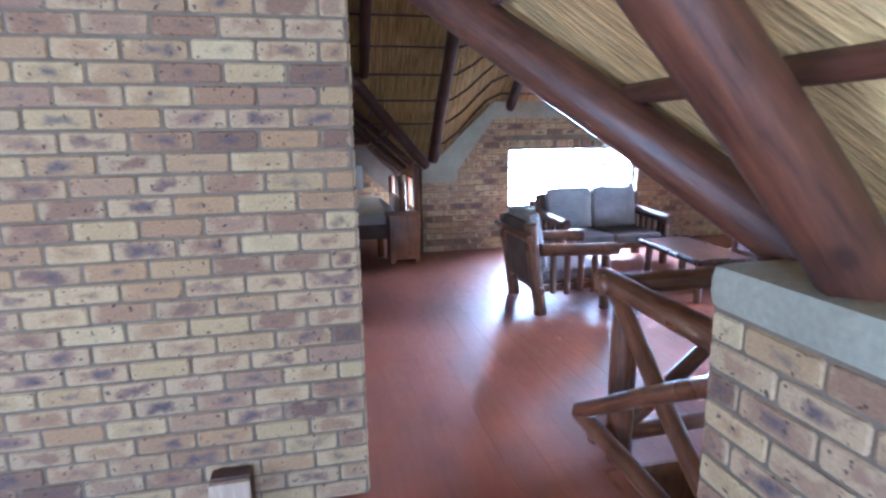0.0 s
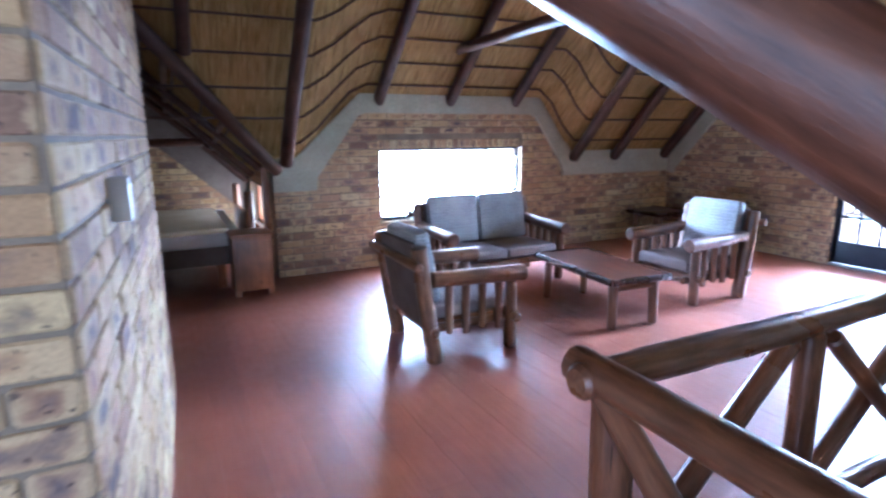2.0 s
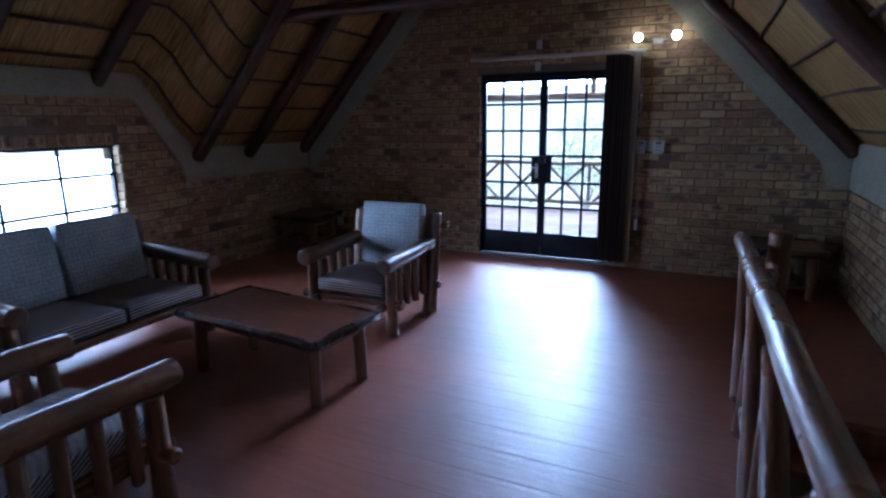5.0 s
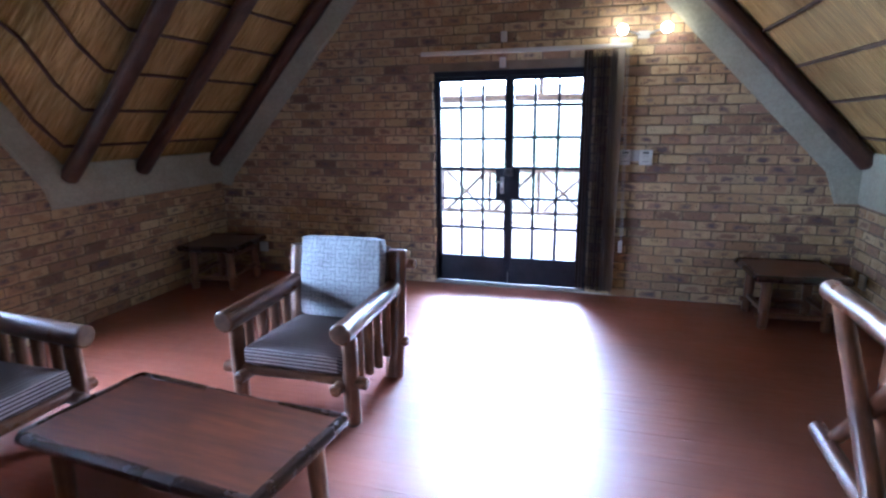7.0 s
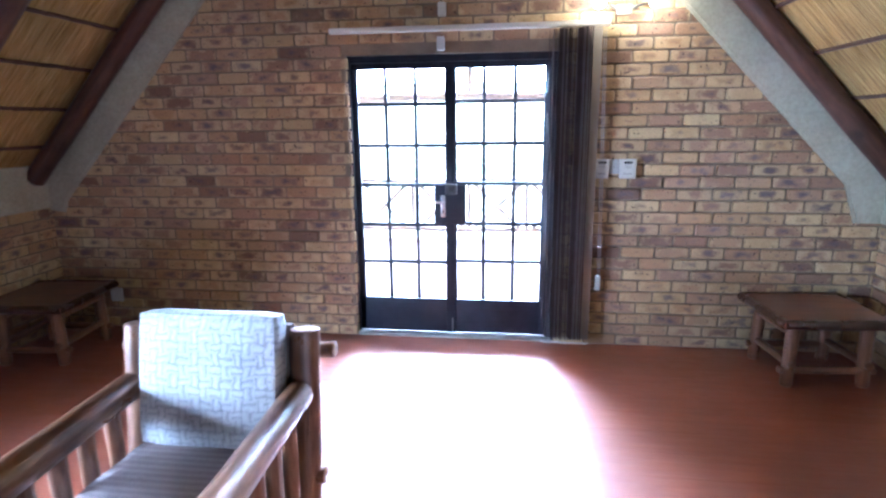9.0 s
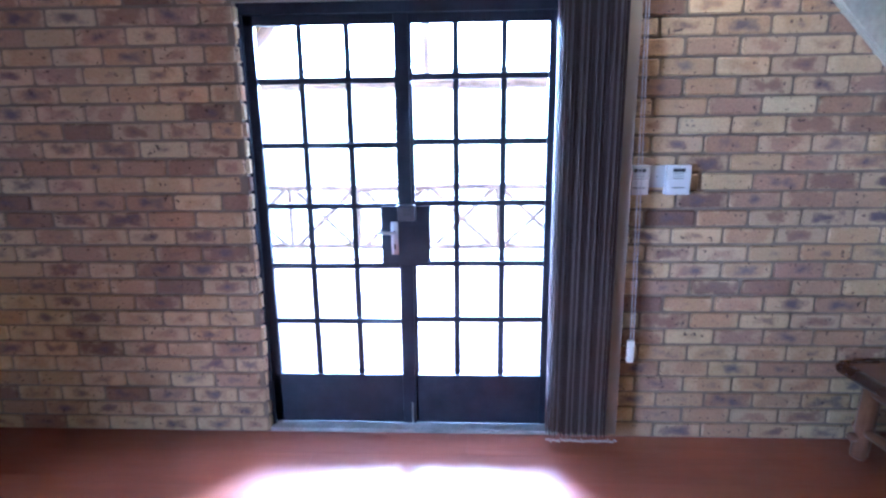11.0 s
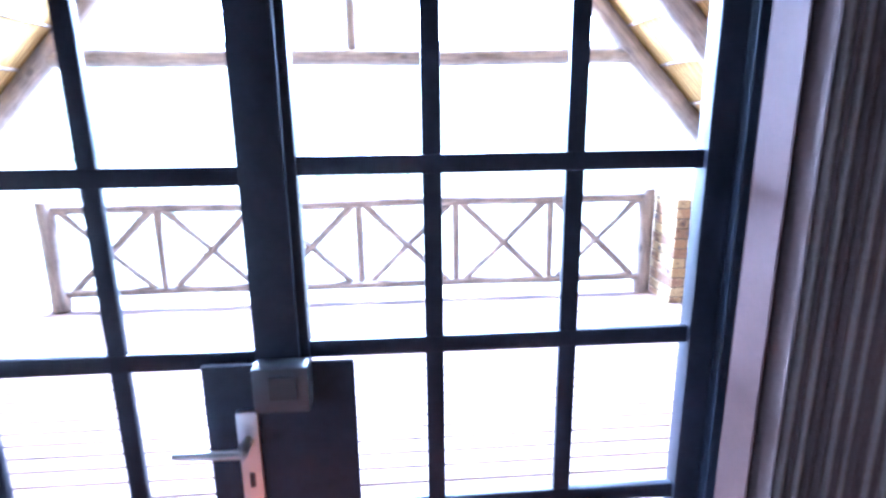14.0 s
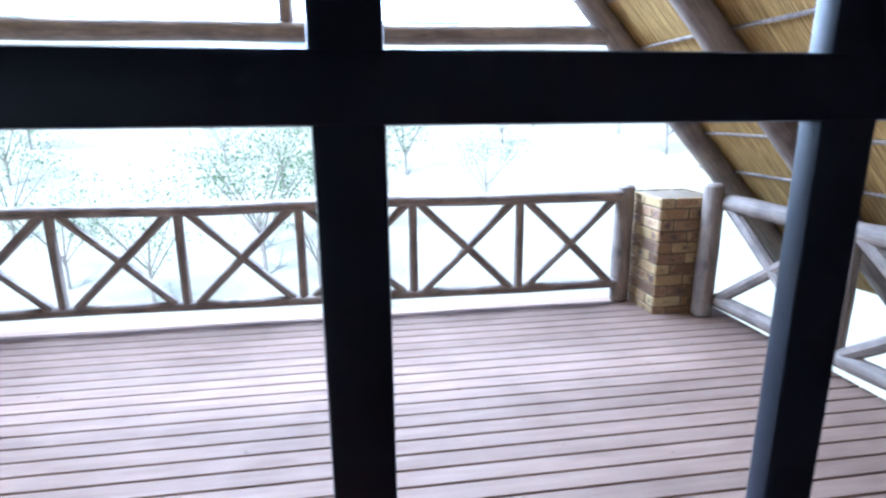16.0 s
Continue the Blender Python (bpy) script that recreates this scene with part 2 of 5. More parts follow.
def basket_material():
    """Grey cloth with a raised basket weave: blocks of ribs that run by turns across and along."""
    m = mat("woven_grey_fabric", (0.4, 0.42, 0.46), 0.95, spec=0.1)
    drift = node(m, "ShaderNodeTexNoise", Scale=22.0, Detail=2.0)
    wire(m, coords(m), drift.inputs["Vector"])
    v = mix(m, coords(m), drift.outputs["Color"], 0.035, "ADD")
    chk = node(m, "ShaderNodeTexChecker", Scale=23.0)
    wire(m, v, chk.inputs["Vector"])
    sep = node(m, "ShaderNodeSeparateXYZ")
    wire(m, v, sep.inputs[0])
    ribs = [math_of(m, "ABSOLUTE", math_of(m, "SINE", math_of(m, "MULTIPLY", sep.outputs[k], 23.0 * math.pi))) for k in (0, 1)]
    block = math_of(m, "POWER", math_of(m, "MULTIPLY", ribs[0], ribs[1]), 0.3)
    ridge = [math_of(m, "ABSOLUTE", math_of(m, "SINE", math_of(m, "MULTIPLY", sep.outputs[k], 23.0 * math.pi * 1.5))) for k in (0, 1)]
    weave = mix(m, ridge[0], ridge[1], chk.outputs["Fac"])
    height = mix(m, weave, block, 0.3)
    fine, big = noise_of(m, 240.0, detail=3), noise_of(m, 7.0, detail=4)
    c = ramp(m, height, (0.2, (0.25, 0.253, 0.262)), (0.6, (0.375, 0.38, 0.39)), (0.95, (0.44, 0.445, 0.455)))
    c = mix(m, c, ramp(m, fine, (0.3, (0.75, 0.75, 0.75)), (0.7, (1.15, 1.15, 1.15))), 0.7, "MULTIPLY")
    c = mix(m, c, ramp(m, big, (0.3, (0.8, 0.8, 0.8)), (0.7, (1.12, 1.12, 1.12))), 0.8, "MULTIPLY")
    wire(m, c, shader(m).inputs["Base Color"])
    relief(m, height, 0.5, 0.004)
    return m


def stripe_material(name, colors, per_metre, axis):
    m = mat(name, colors[0], 0.9, spec=0.15)
    sep = node(m, "ShaderNodeSeparateXYZ")
    wire(m, coords(m), sep.inputs[0])
    along = math_of(m, "ADD", sep.outputs[1], math_of(m, "MULTIPLY", sep.outputs[2], 1.6)) if axis == 2 else sep.outputs[axis]
    f = math_of(m, "FRACT", math_of(m, "MULTIPLY", along, per_metre))
    stops = [(i / len(colors), c) for i, c in enumerate(colors)]
    c = ramp(m, f, *stops)
    m.node_tree.nodes[c.node.name].color_ramp.interpolation = "CONSTANT"
    if axis == 2:  # the top of a cushion is plain cloth
        nz = node(m, "ShaderNodeSeparateXYZ")
        wire(m, node(m, "ShaderNodeTexCoord").outputs["Normal"], nz.inputs[0])
        top = ramp(m, math_of(m, "ABSOLUTE", nz.outputs[2]), (0.6, (0, 0, 0)), (0.85, (1, 1, 1)))
        c = mix(m, c, tuple((a + b) / 2 * 0.9 for a, b in zip(colors[0], colors[1])), math_of(m, "MULTIPLY", top, 0.85))
    fine = noise_of(m, 200.0, detail=3)
    c = mix(m, c, ramp(m, fine, (0.3, (0.7, 0.7, 0.7)), (0.7, (1.2, 1.2, 1.2))), 0.7, "MULTIPLY")
    wire(m, c, shader(m).inputs["Base Color"])
    relief(m, fine, 0.3, 0.003)
    return m


def leaf_material():
    """Thin leaves that let part of the sunlight through."""
    m = rough_material("olive_leaves", (0.09, 0.15, 0.07), (0.13, 0.20, 0.10), 2, 30, 0.7)
    through_light, both = node(m, "ShaderNodeBsdfTranslucent", Color=(0.24, 0.36, 0.17, 1)), node(m, "ShaderNodeMixShader", Fac=0.55)
    out = m.node_tree.nodes["Material Output"]
    wire(m, shader(m).outputs[0], both.inputs[1])
    wire(m, through_light.outputs[0], both.inputs[2])
    wire(m, both.outputs[0], out.inputs["Surface"])
    return m


BRICK = brick_material()
MORTAR = rough_material("mortar", (0.15, 0.117, 0.080), (0.23, 0.18, 0.125), 5, 90)
PLASTER = rough_material("grey_plaster", (0.31, 0.30, 0.22), (0.40, 0.385, 0.29), 3, 45, bump=0.25)
LOG = wood_material("log_wood", (0.050, 0.020, 0.011), (0.14, 0.056, 0.028), 0.42, (3, 3, 1), 0.12)
DARK_LOG = wood_material("rafter_wood", (0.042, 0.019, 0.012), (0.088, 0.038, 0.022), 0.45, (3, 3, 1), 0.1)
RAIL_LOG = wood_material("rail_wood", (0.10, 0.040, 0.018), (0.21, 0.09, 0.042), 0.25, (3, 3, 1), 0.4)
CHAIR_LOG = wood_material("furniture_wood", (0.115, 0.055, 0.028), (0.235, 0.125, 0.065), 0.24, (3, 3, 1), 0.4)
SAWN_END = wood_material("sawn_end_wood", (0.09, 0.048, 0.028), (0.17, 0.095, 0.058), 0.35, (1, 1, 1), 0.2, 16.0, 0.3)
TABLE_EDGE = wood_material("dark_varnished_edge", (0.020, 0.010, 0.008), (0.055, 0.024, 0.016), 0.2, (3, 3, 1), 0.5)
TABLE_TOP = tabletop_material()
THATCH_X = thatch_material("thatch", (1.0, 0.035, 0.035))
THATCH_Y = thatch_material("thatch_wing", (0.035, 1.0, 0.035))
# landing copy: window light put into the colour by higher tone and pale
THATCH_V_LIT = thatch_material("thatch_valley_lit", (0.05, 0.8, 0.05), 40.0, 1.55, 0.2)
FLOOR = plank_material("polished_floor_boards", (0.225, 0.065, 0.033), (0.285, 0.086, 0.042), 0.44, (4, 0.35, 1), 0.45, 0.5, 0.10, 0.6, 0.15, 0.32)
DECK = plank_material("deck_boards", (0.195, 0.128, 0.098), (0.285, 0.20, 0.155), 0.7, (4, 0.35, 1), 0.3, 0.0, 0.15)
STEEL = rough_material("dark_painted_steel", (0.012, 0.014, 0.022), (0.022, 0.025, 0.038), 8, 60, 0.45, 0.15, 0.002)
CHROME = mat("brushed_steel", (0.55, 0.56, 0.58), 0.3, 1.0)
PLASTIC = mat("white_plastic", (0.50, 0.50, 0.47), 0.45)
DULL_PLASTIC = mat("dull_grey_plastic", (0.36, 0.35, 0.34), 0.5)
GREY_PLASTIC = mat("grey_plastic", (0.05, 0.05, 0.052), 0.35)
WORN_METAL = rough_material("worn_grey_metal", (0.22, 0.21, 0.20), (0.34, 0.33, 0.31), 9, 70, 0.55, 0.15, 0.002)
CHAIN = mat("grey_bead_chain", (0.36, 0.35, 0.34), 0.5)
INK = mat("black_print", (0.03, 0.03, 0.03), 0.6)
ALUMINIUM = mat("white_aluminium", (0.6, 0.58, 0.53), 0.4, 0.3)
CUSHION = basket_material()
CUSHION_BACK = rough_material("brown_cloth", (0.13, 0.10, 0.085), (0.19, 0.15, 0.13), 5, 160, 0.95, 0.2, 0.003)
STRIPED = stripe_material("striped_fabric", [(0.09, 0.066, 0.062), (0.43, 0.365, 0.345), (0.11, 0.08, 0.075), (0.47, 0.40, 0.38)], 15.0, 2)
BLIND = rough_material("brown_blind_cloth", (0.054, 0.034, 0.030), (0.078, 0.050, 0.044), 3, 150, 0.9, 0.15, 0.002)
BLIND_PALE = rough_material("beige_blind_stripe", (0.15, 0.112, 0.096), (0.19, 0.145, 0.125), 3, 150, 0.9, 0.15, 0.002)
# band plaster with the dimness of the sleeping corner put into its colour
BAND_SHADED = rough_material("shaded_plaster", (0.12, 0.095, 0.08), (0.18, 0.15, 0.125), 3, 45, bump=0.25)
BLIND_EDGE = rough_material("red_brown_slat", (0.030, 0.010, 0.007), (0.045, 0.016, 0.011), 4, 150, 0.9, 0.15, 0.002)
BLIND_END = mat("blind_hem", (0.24, 0.205, 0.165), 0.8)
LINEN = rough_material("bed_linen", (0.62, 0.58, 0.52), (0.72, 0.69, 0.64), 3, 120, 0.9, 0.2, 0.003)
GOLD_LINEN = rough_material("gold_bedspread", (0.52, 0.41, 0.24), (0.62, 0.50, 0.32), 4, 120, 0.85, 0.2, 0.003)
PALE_WOOD = wood_material("pale_sawn_wood", (0.42, 0.31, 0.20), (0.60, 0.48, 0.34), 0.6, (3, 3, 1), 0.0, 9.0, 0.2)
PINE = wood_material("stained_pine", (0.16, 0.06, 0.022), (0.30, 0.13, 0.05), 0.35, (3, 3, 0.6), 0.15, 7)
EARTH = rough_material("dry_grass_ground", (0.36, 0.36, 0.27), (0.50, 0.48, 0.38), 0.4, 9, 0.95)
LEAF = leaf_material()
BARK = rough_material("bark", (0.26, 0.23, 0.20), (0.36, 0.33, 0.29), 6, 40)
OUT_LOG = wood_material("weathered_pole", (0.165, 0.14, 0.125), (0.30, 0.26, 0.23), 0.6, (3, 3, 1), 0.0)


def glass_material():
    m = mat("glass", (1, 1, 1), 0.02)
    p = shader(m)
    p.inputs["Transmission Weight"].default_value, p.inputs["IOR"].default_value = 1.0, 1.02
    return m


def bulb_material():
    m = mat("lit_bulb", (1, 0.9, 0.7), 0.3)
    p = shader(m)
    p.inputs["Emission Color"].default_value, p.inputs["Emission Strength"].default_value = (1, 0.76, 0.44, 1), 13.0
    return m


GLASS, BULB = glass_material(), bulb_material()

# ---- builders ----


def mesh_of(bm, name, material, smooth=True):
    me = bpy.data.meshes.new(name)
    bmesh.ops.recalc_face_normals(bm, faces=bm.faces)
    bm.to_mesh(me)
    bm.free()
    me.materials.append(material)
    if smooth:
        for p in me.polygons:
            p.use_smooth = True
        me.set_sharp_from_angle(angle=radians(38))
    return me


def part(name, bm, material, parent=None, label="", smooth=True):
    ob = new(name, mesh_of(bm, name, material, smooth))
    if parent is not None:
        ob.parent = parent
    return tagged(ob, label) if label else ob


def thing(name, m, label, category, group="", kind=""):
    ob = new(name)
    ob.matrix_world = m
    ob.empty_display_size = 0.1
    return tagged(ob, label, category, group, kind)


def box(bm, x0, x1, y0, y1, z0, z1, bevel=0.0, m=None):
    made = bmesh.ops.create_cube(bm, size=1.0, matrix=Matrix.Translation(((x0 + x1) / 2, (y0 + y1) / 2, (z0 + z1) / 2)) @ Matrix.Diagonal((x1 - x0, y1 - y0, z1 - z0, 1)))
    vs = made["verts"]
    if bevel > 0:
        es = list({e for v in vs for e in v.link_edges})
        out = bmesh.ops.bevel(bm, geom=es, offset=bevel, segments=2, affect="EDGES", profile=0.6)
        vs = list({v for f in out["faces"] for v in f.verts} | {v for v in vs if v.is_valid})
    if m is not None:
        bmesh.ops.transform(bm, matrix=m, verts=vs)
    return bm


def boxed(*args, **kw):
    return box(bmesh.new(), *args, **kw)


SEED = [0]


def pole(p, q, r0, r1=None, bm=None, seg=12, wob=0.05, bend=0.012, cap=0.25):
    """A peeled pole from p to q: tapered, slightly bent, with knots and rounded ends."""
    bm = bmesh.new() if bm is None else bm
    r1 = r0 if r1 is None else r1
    p, q = Vector(p), Vector(q)
    d = q - p
    L = d.length
    turn = d.to_track_quat("Z", "Y").to_matrix()
    SEED[0] += 1
    s = SEED[0] * 7.31
    n = max(4, min(26, int(L / 0.12)))
    stations = [(0.0, 1 - cap), (min(0.12, cap * r0 / L), 1.0)] + [(i / n, 1.0) for i in range(1, n)] + [(max(0.88, 1 - cap * r1 / L), 1.0), (1.0, 1 - cap)]
    rings = []
    for t, k in stations:
        r = (r0 + (r1 - r0) * t) * k
        off = Vector((noise.noise((s, t * L * 0.8, 0)), noise.noise((s, t * L * 0.8, 9)), 0)) * bend * L ** 0.5 * math.sin(math.pi * t)
        ring = []
        for i in range(seg):
            a = 2 * math.pi * i / seg
            rr = r * (1 + wob * noise.noise((math.cos(a) * 0.9 + s, math.sin(a) * 0.9, t * L * 3.5)) + 0.5 * wob * noise.noise((math.cos(a) * 2 + s, math.sin(a) * 2, t * L * 11)))
            ring.append(bm.verts.new(p + turn @ (Vector((math.cos(a) * rr, math.sin(a) * rr, t * L)) + off)))
        rings.append(ring)
    for a, b in zip(rings, rings[1:]):
        for i in range(seg):
            bm.faces.new((a[i], a[(i + 1) % seg], b[(i + 1) % seg], b[i]))
    bm.faces.new(rings[0][::-1])
    bm.faces.new(rings[-1])
    return bm


def local_pole(name, p, q, r0, r1, material, parent=None, label="", **kw):
    """A pole as an object of its own, with its length along its own z so that the grain follows it."""
    p, q = Vector(p), Vector(q)
    ob = part(name, pole((0, 0, 0), (0, 0, (q - p).length), r0, r1, **kw), material, parent, label)
    m = Matrix.Translation(p) @ (q - p).to_track_quat("Z", "Y").to_matrix().to_4x4()
    if parent is None:
        ob.matrix_world = m
    else:
        ob.matrix_local = m
    return ob


def cushion(w, d, h, r=0.04, puff=0.02):
    """A boxy upholstered cushion centred on its base, a little puffed and uneven."""
    bm = bmesh.new()
    bmesh.ops.create_cube(bm, size=1.0)
    bmesh.ops.subdivide_edges(bm, edges=bm.edges[:], cuts=7, use_grid_fill=True)
    for v in bm.verts:
        c = v.co * 2
        rx, ry, rz = w / 2, d / 2, h / 2
        q = Vector((c.x * rx, c.y * ry, c.z * rz))
        inner = Vector((max(-rx + r, min(rx - r, q.x)), max(-ry + r, min(ry - r, q.y)), max(-rz + r, min(rz - r, q.z))))
        out = q - inner
        if out.length > 1e-6:
            q = inner + out.normalized() * min(out.length, r)
        q.z += math.copysign(puff, c.z) * (1 - c.x ** 2) * (1 - c.y ** 2) * abs(c.z) + 0.006 * noise.noise(q * 6)
        v.co = q + Vector((0, 0, rz))
    return bm


def spans(poly, holes, v):
    """The stretches of u inside the outline and outside the holes at height v."""
    us = []
    for (a, b), (c, d) in zip(poly, poly[1:] + poly[:1]):
        if (b <= v) != (d <= v):
            us.append(a + (v - b) / (d - b) * (c - a))
    us.sort()
    out = [[us[i], us[i + 1]] for i in range(0, len(us) - 1, 2)]
    for h0, h1, w0, w1 in holes:
        if w0 < v < w1:
            nxt = []
            for a, b in out:
                if h1 <= a or h0 >= b:
                    nxt.append([a, b])
                else:
                    nxt += [s for s in ([a, h0], [h1, b]) if s[1] - s[0] > 0.01]
            out = nxt
    return out


COURSE, STEP, JOINT = 0.0835, 0.236, 0.0115


def slab(name, origin, turn, poly, depth, holes=(), material=None, label="", category="wall"):
    """A wall: its outline in u along the wall and v up, its face towards local -y, with openings cut through."""
    bm = bmesh.new()
    loops = [poly] + [[(a, c), (b, c), (b, d), (a, d)] for a, b, c, d in holes]
    edges = []
    for lp in loops:
        vs = [bm.verts.new((u, 0, v)) for u, v in lp]
        edges += [bm.edges.new((a, b)) for a, b in zip(vs, vs[1:] + vs[:1])]
    bmesh.ops.triangle_fill(bm, use_beauty=True, use_dissolve=False, edges=edges)
    if holes:
        for f in list(bm.faces):
            c = f.calc_center_median()
            if any(a < c.x < b and lo < c.z < hi for a, b, lo, hi in holes):
                bm.faces.remove(f)
    made = bmesh.ops.extrude_face_region(bm, geom=bm.faces[:])
    bmesh.ops.translate(bm, vec=(0, depth, 0), verts=[v for v in made["geom"] if isinstance(v, bmesh.types.BMVert)])
    ob = part(name, bm, material or MORTAR, smooth=False)
    ob.matrix_world = Matrix.Translation(origin) @ pose(0, 0, 0, 0, 0, turn)
    return tagged(ob, label, category, kind="structure")


def brick_shape(w, h, rnd, proud=0.008):
    """A brick's face with worn, rounded corners, standing proud of the joint."""
    j = lambda a: rnd.uniform(-a, a)
    c = min(0.010, w * 0.3)

    def ring(inset, y, k):
        a, b = inset, c * k
        base = [(a + b, a), (w - a - b, a), (w - a, a + b), (w - a, h - a - b), (w - a - b, h - a), (a + b, h - a), (a, h - a - b), (a, a + b)]
        return [(u + j(0.0016), y + j(0.0012), v + j(0.0016)) for u, v in base]

    vs = ring(0.0, 0.002, 0.7) + ring(0.0005, -proud * 0.45, 0.8) + ring(0.005, -proud, 1.0)
    fs = [tuple(range(16, 24))]
    for r in (0, 8):
        fs += [(r + i, r + (i + 1) % 8, r + 8 + (i + 1) % 8, r + 8 + i) for i in range(8)]
    return vs, fs


def brick_mesh(name, verts, faces, uvs):
    """A mesh whose map runs from 0 to 1 over each brick's face."""
    me = bpy.data.meshes.new(name)
    me.from_pydata(verts, [], faces)
    layer = me.uv_layers.new(name="UVMap")
    idx = np.empty(len(me.loops), dtype=np.int32)
    me.loops.foreach_get("vertex_index", idx)
    layer.data.foreach_set("uv", np.asarray(uvs, dtype=np.float32)[idx].ravel())
    me.materials.append(BRICK)
    return me


BRICK_MESHES = []


def brick_meshes():
    if not BRICK_MESHES:
        rnd = random.Random(5)
        for _ in range(9):
            vs, fs = brick_shape(STEP - JOINT, COURSE - JOINT, rnd)
            BRICK_MESHES.append(brick_mesh("brick", vs, fs, [(u / (STEP - JOINT), v / (COURSE - JOINT)) for u, _, v in vs]))
    return BRICK_MESHES


def reveal_bricks(wall, u, side, v0, v1, depth, seed):
    """The bricks that show on the jamb of an opening at u; side is the way the jamb faces along u."""
    rnd = random.Random(seed)
    V, F, T = [], [], []
    v, k = v0, 0
    while v + 0.03 < v1:
        h = min(COURSE - JOINT, v1 - v)
        cuts = [0.002, depth] if k % 2 else [0.002, depth * 0.47, depth]
        for a, b in zip(cuts, cuts[1:]):
            w = b - a - 0.008
            vs, fs = brick_shape(w, h, rnd, 0.010 + rnd.uniform(-0.003, 0.006))
            n = len(V)
            V += [(u - side * y, a + x, v + z + JOINT / 2) for x, y, z in vs]
            F += [tuple(q + n for q in f) for f in fs]
            T += [(x / w, z / h) for x, y, z in vs]
        v += COURSE
        k += 1
    ob = new("jamb_bricks", brick_mesh("jamb_bricks", V, F, T))
    ob.parent = wall
    tagged(ob, kind="stuff")


def lay_bricks(wall, poly, holes, near, seed, base=0.0, soldier=()):
    """Running bond on a wall's face: near(u, v) picks the stretch whose bricks are pieces of their own."""
    rnd = random.Random(seed)
    top = max(v for _, v in poly)
    V, F, T, single = [], [], [], 0
    meshes = brick_meshes()
    k = 0
    v = base
    while v < top:
        lo, hi = v + 0.5 * JOINT, v + COURSE - 0.5 * JOINT
        rows_a, rows_b = spans(poly, holes, lo + 0.004), spans(poly, holes, hi - 0.004)
        start = (k % 2) * STEP / 2 + rnd.uniform(-0.012, 0.012)
        for a0, a1 in rows_a:
            for b0, b1 in rows_b:
                s0, s1 = max(a0, b0), min(a1, b1)
                if s1 - s0 < 0.04:
                    continue
                i = math.floor((s0 - start) / STEP)
                while start + i * STEP < s1:
                    u0, u1 = start + i * STEP + JOINT / 2, start + (i + 1) * STEP - JOINT / 2
                    c0, c1 = max(u0, s0 + 0.002), min(u1, s1 - 0.002)
                    i += 1
                    if c1 - c0 < 0.025:
                        continue
                    if c1 - c0 > STEP - JOINT - 0.003 and single < 300 and near(u0, lo):
                        ob = new("brick", rnd.choice(meshes))
                        ob.parent = wall
                        ob.matrix_local = Matrix.Translation((u0, rnd.uniform(-0.002, 0.002), lo + rnd.uniform(-0.0015, 0.0015))) @ pose(0, 0, 0, 0, rnd.uniform(-0.35, 0.35), 0)
                        single += 1
                    else:
                        vs, fs = brick_shape(c1 - c0, hi - lo, rnd)
                        n = len(V)
                        dy = rnd.uniform(-0.002, 0.002)
                        V += [(x + c0, y + dy, z + lo) for x, y, z in vs]
                        T += [(x / (c1 - c0), z / (hi - lo)) for x, y, z in vs]
                        F += [tuple(q + n for q in f) for f in fs]
        v += COURSE
        k += 1
    for a, b, c, d in soldier:
        u = a
        while u + 0.07 < b:
            vs, fs = brick_shape(0.072, d - c, rnd, 0.010)
            n = len(V)
            V += [(x + u, y, z + c) for x, y, z in vs]
            T += [(x / 0.072, z / (d - c)) for x, y, z in vs]
            F += [tuple(q + n for q in f) for f in fs]
            u += 0.083
    if V:
        ob = new("bricks", brick_mesh("bricks", V, F, T))
        ob.parent = wall
        tagged(ob, kind="stuff")

# ---- structure: the loft ----
XW, YN, YS = 7.37, 7.55, 1.38   # gable wall, window wall, knee wall
RY, RX, RZ, M = 4.465, -1.725, 4.64, 1.06   # ridges, their height, the roof's pitch
FOOT = [(1.36, 1.37), (1.55, 1.37), (2.45, 2.06), (4.8, 2.06), (5.42, 1.37), (20.0, 1.37)]


def foot(x):
    """Height of the roof's underside over the window wall: raised over the window."""
    for (a, b), (c, d) in zip(FOOT, FOOT[1:]):
        if a <= x <= c:
            s = (x - a) / (c - a)
            s = s * s * (3 - 2 * s) if b != d else s
            return b + (d - b) * s
    return 1.37


def north(x, y):
    s = (y - RY) / (YN - RY)
    return RZ + (foot(x) - RZ) * s


def south(y):
    return RZ - M * (RY - y)


def east(x):
    return RZ - M * abs(x - RX)


def bed_roof(x):
    """The lower roof over the sleeping corner."""
    return 1.0 + 0.94 * (1.36 - x)


def bed_under(x, y):
    """The underside over the sleeping corner, from the valley down to the lower bedroom eave."""
    valley = RY + (x - RX)
    s = max(0.0, min(1.1, (y - valley) / max(0.5, 9.7 - valley)))
    return east(x) + (bed_roof(x) - east(x)) * s


def sheet(name, us, vs, at, material, label, thick=0.22):
    """A roof surface over a grid, with thickness."""
    bm = bmesh.new()
    low = [[bm.verts.new(at(u, v)) for v in vs] for u in us]
    for i in range(len(us) - 1):
        for j in range(len(vs) - 1):
            q = [low[i][j], low[i + 1][j], low[i + 1][j + 1], low[i][j + 1]]
            pts = {tuple(round(c, 4) for c in w.co) for w in q}
            if len(pts) > 3:
                bm.faces.new(q)
    made = bmesh.ops.extrude_face_region(bm, geom=bm.faces[:])
    bmesh.ops.translate(bm, vec=(0, 0, thick), verts=[v for v in made["geom"] if isinstance(v, bmesh.types.BMVert)])
    bmesh.ops.remove_doubles(bm, verts=bm.verts, dist=0.0005)
    ob = part(name, bm, material)
    return tagged(ob, label, "ceiling", kind="structure")


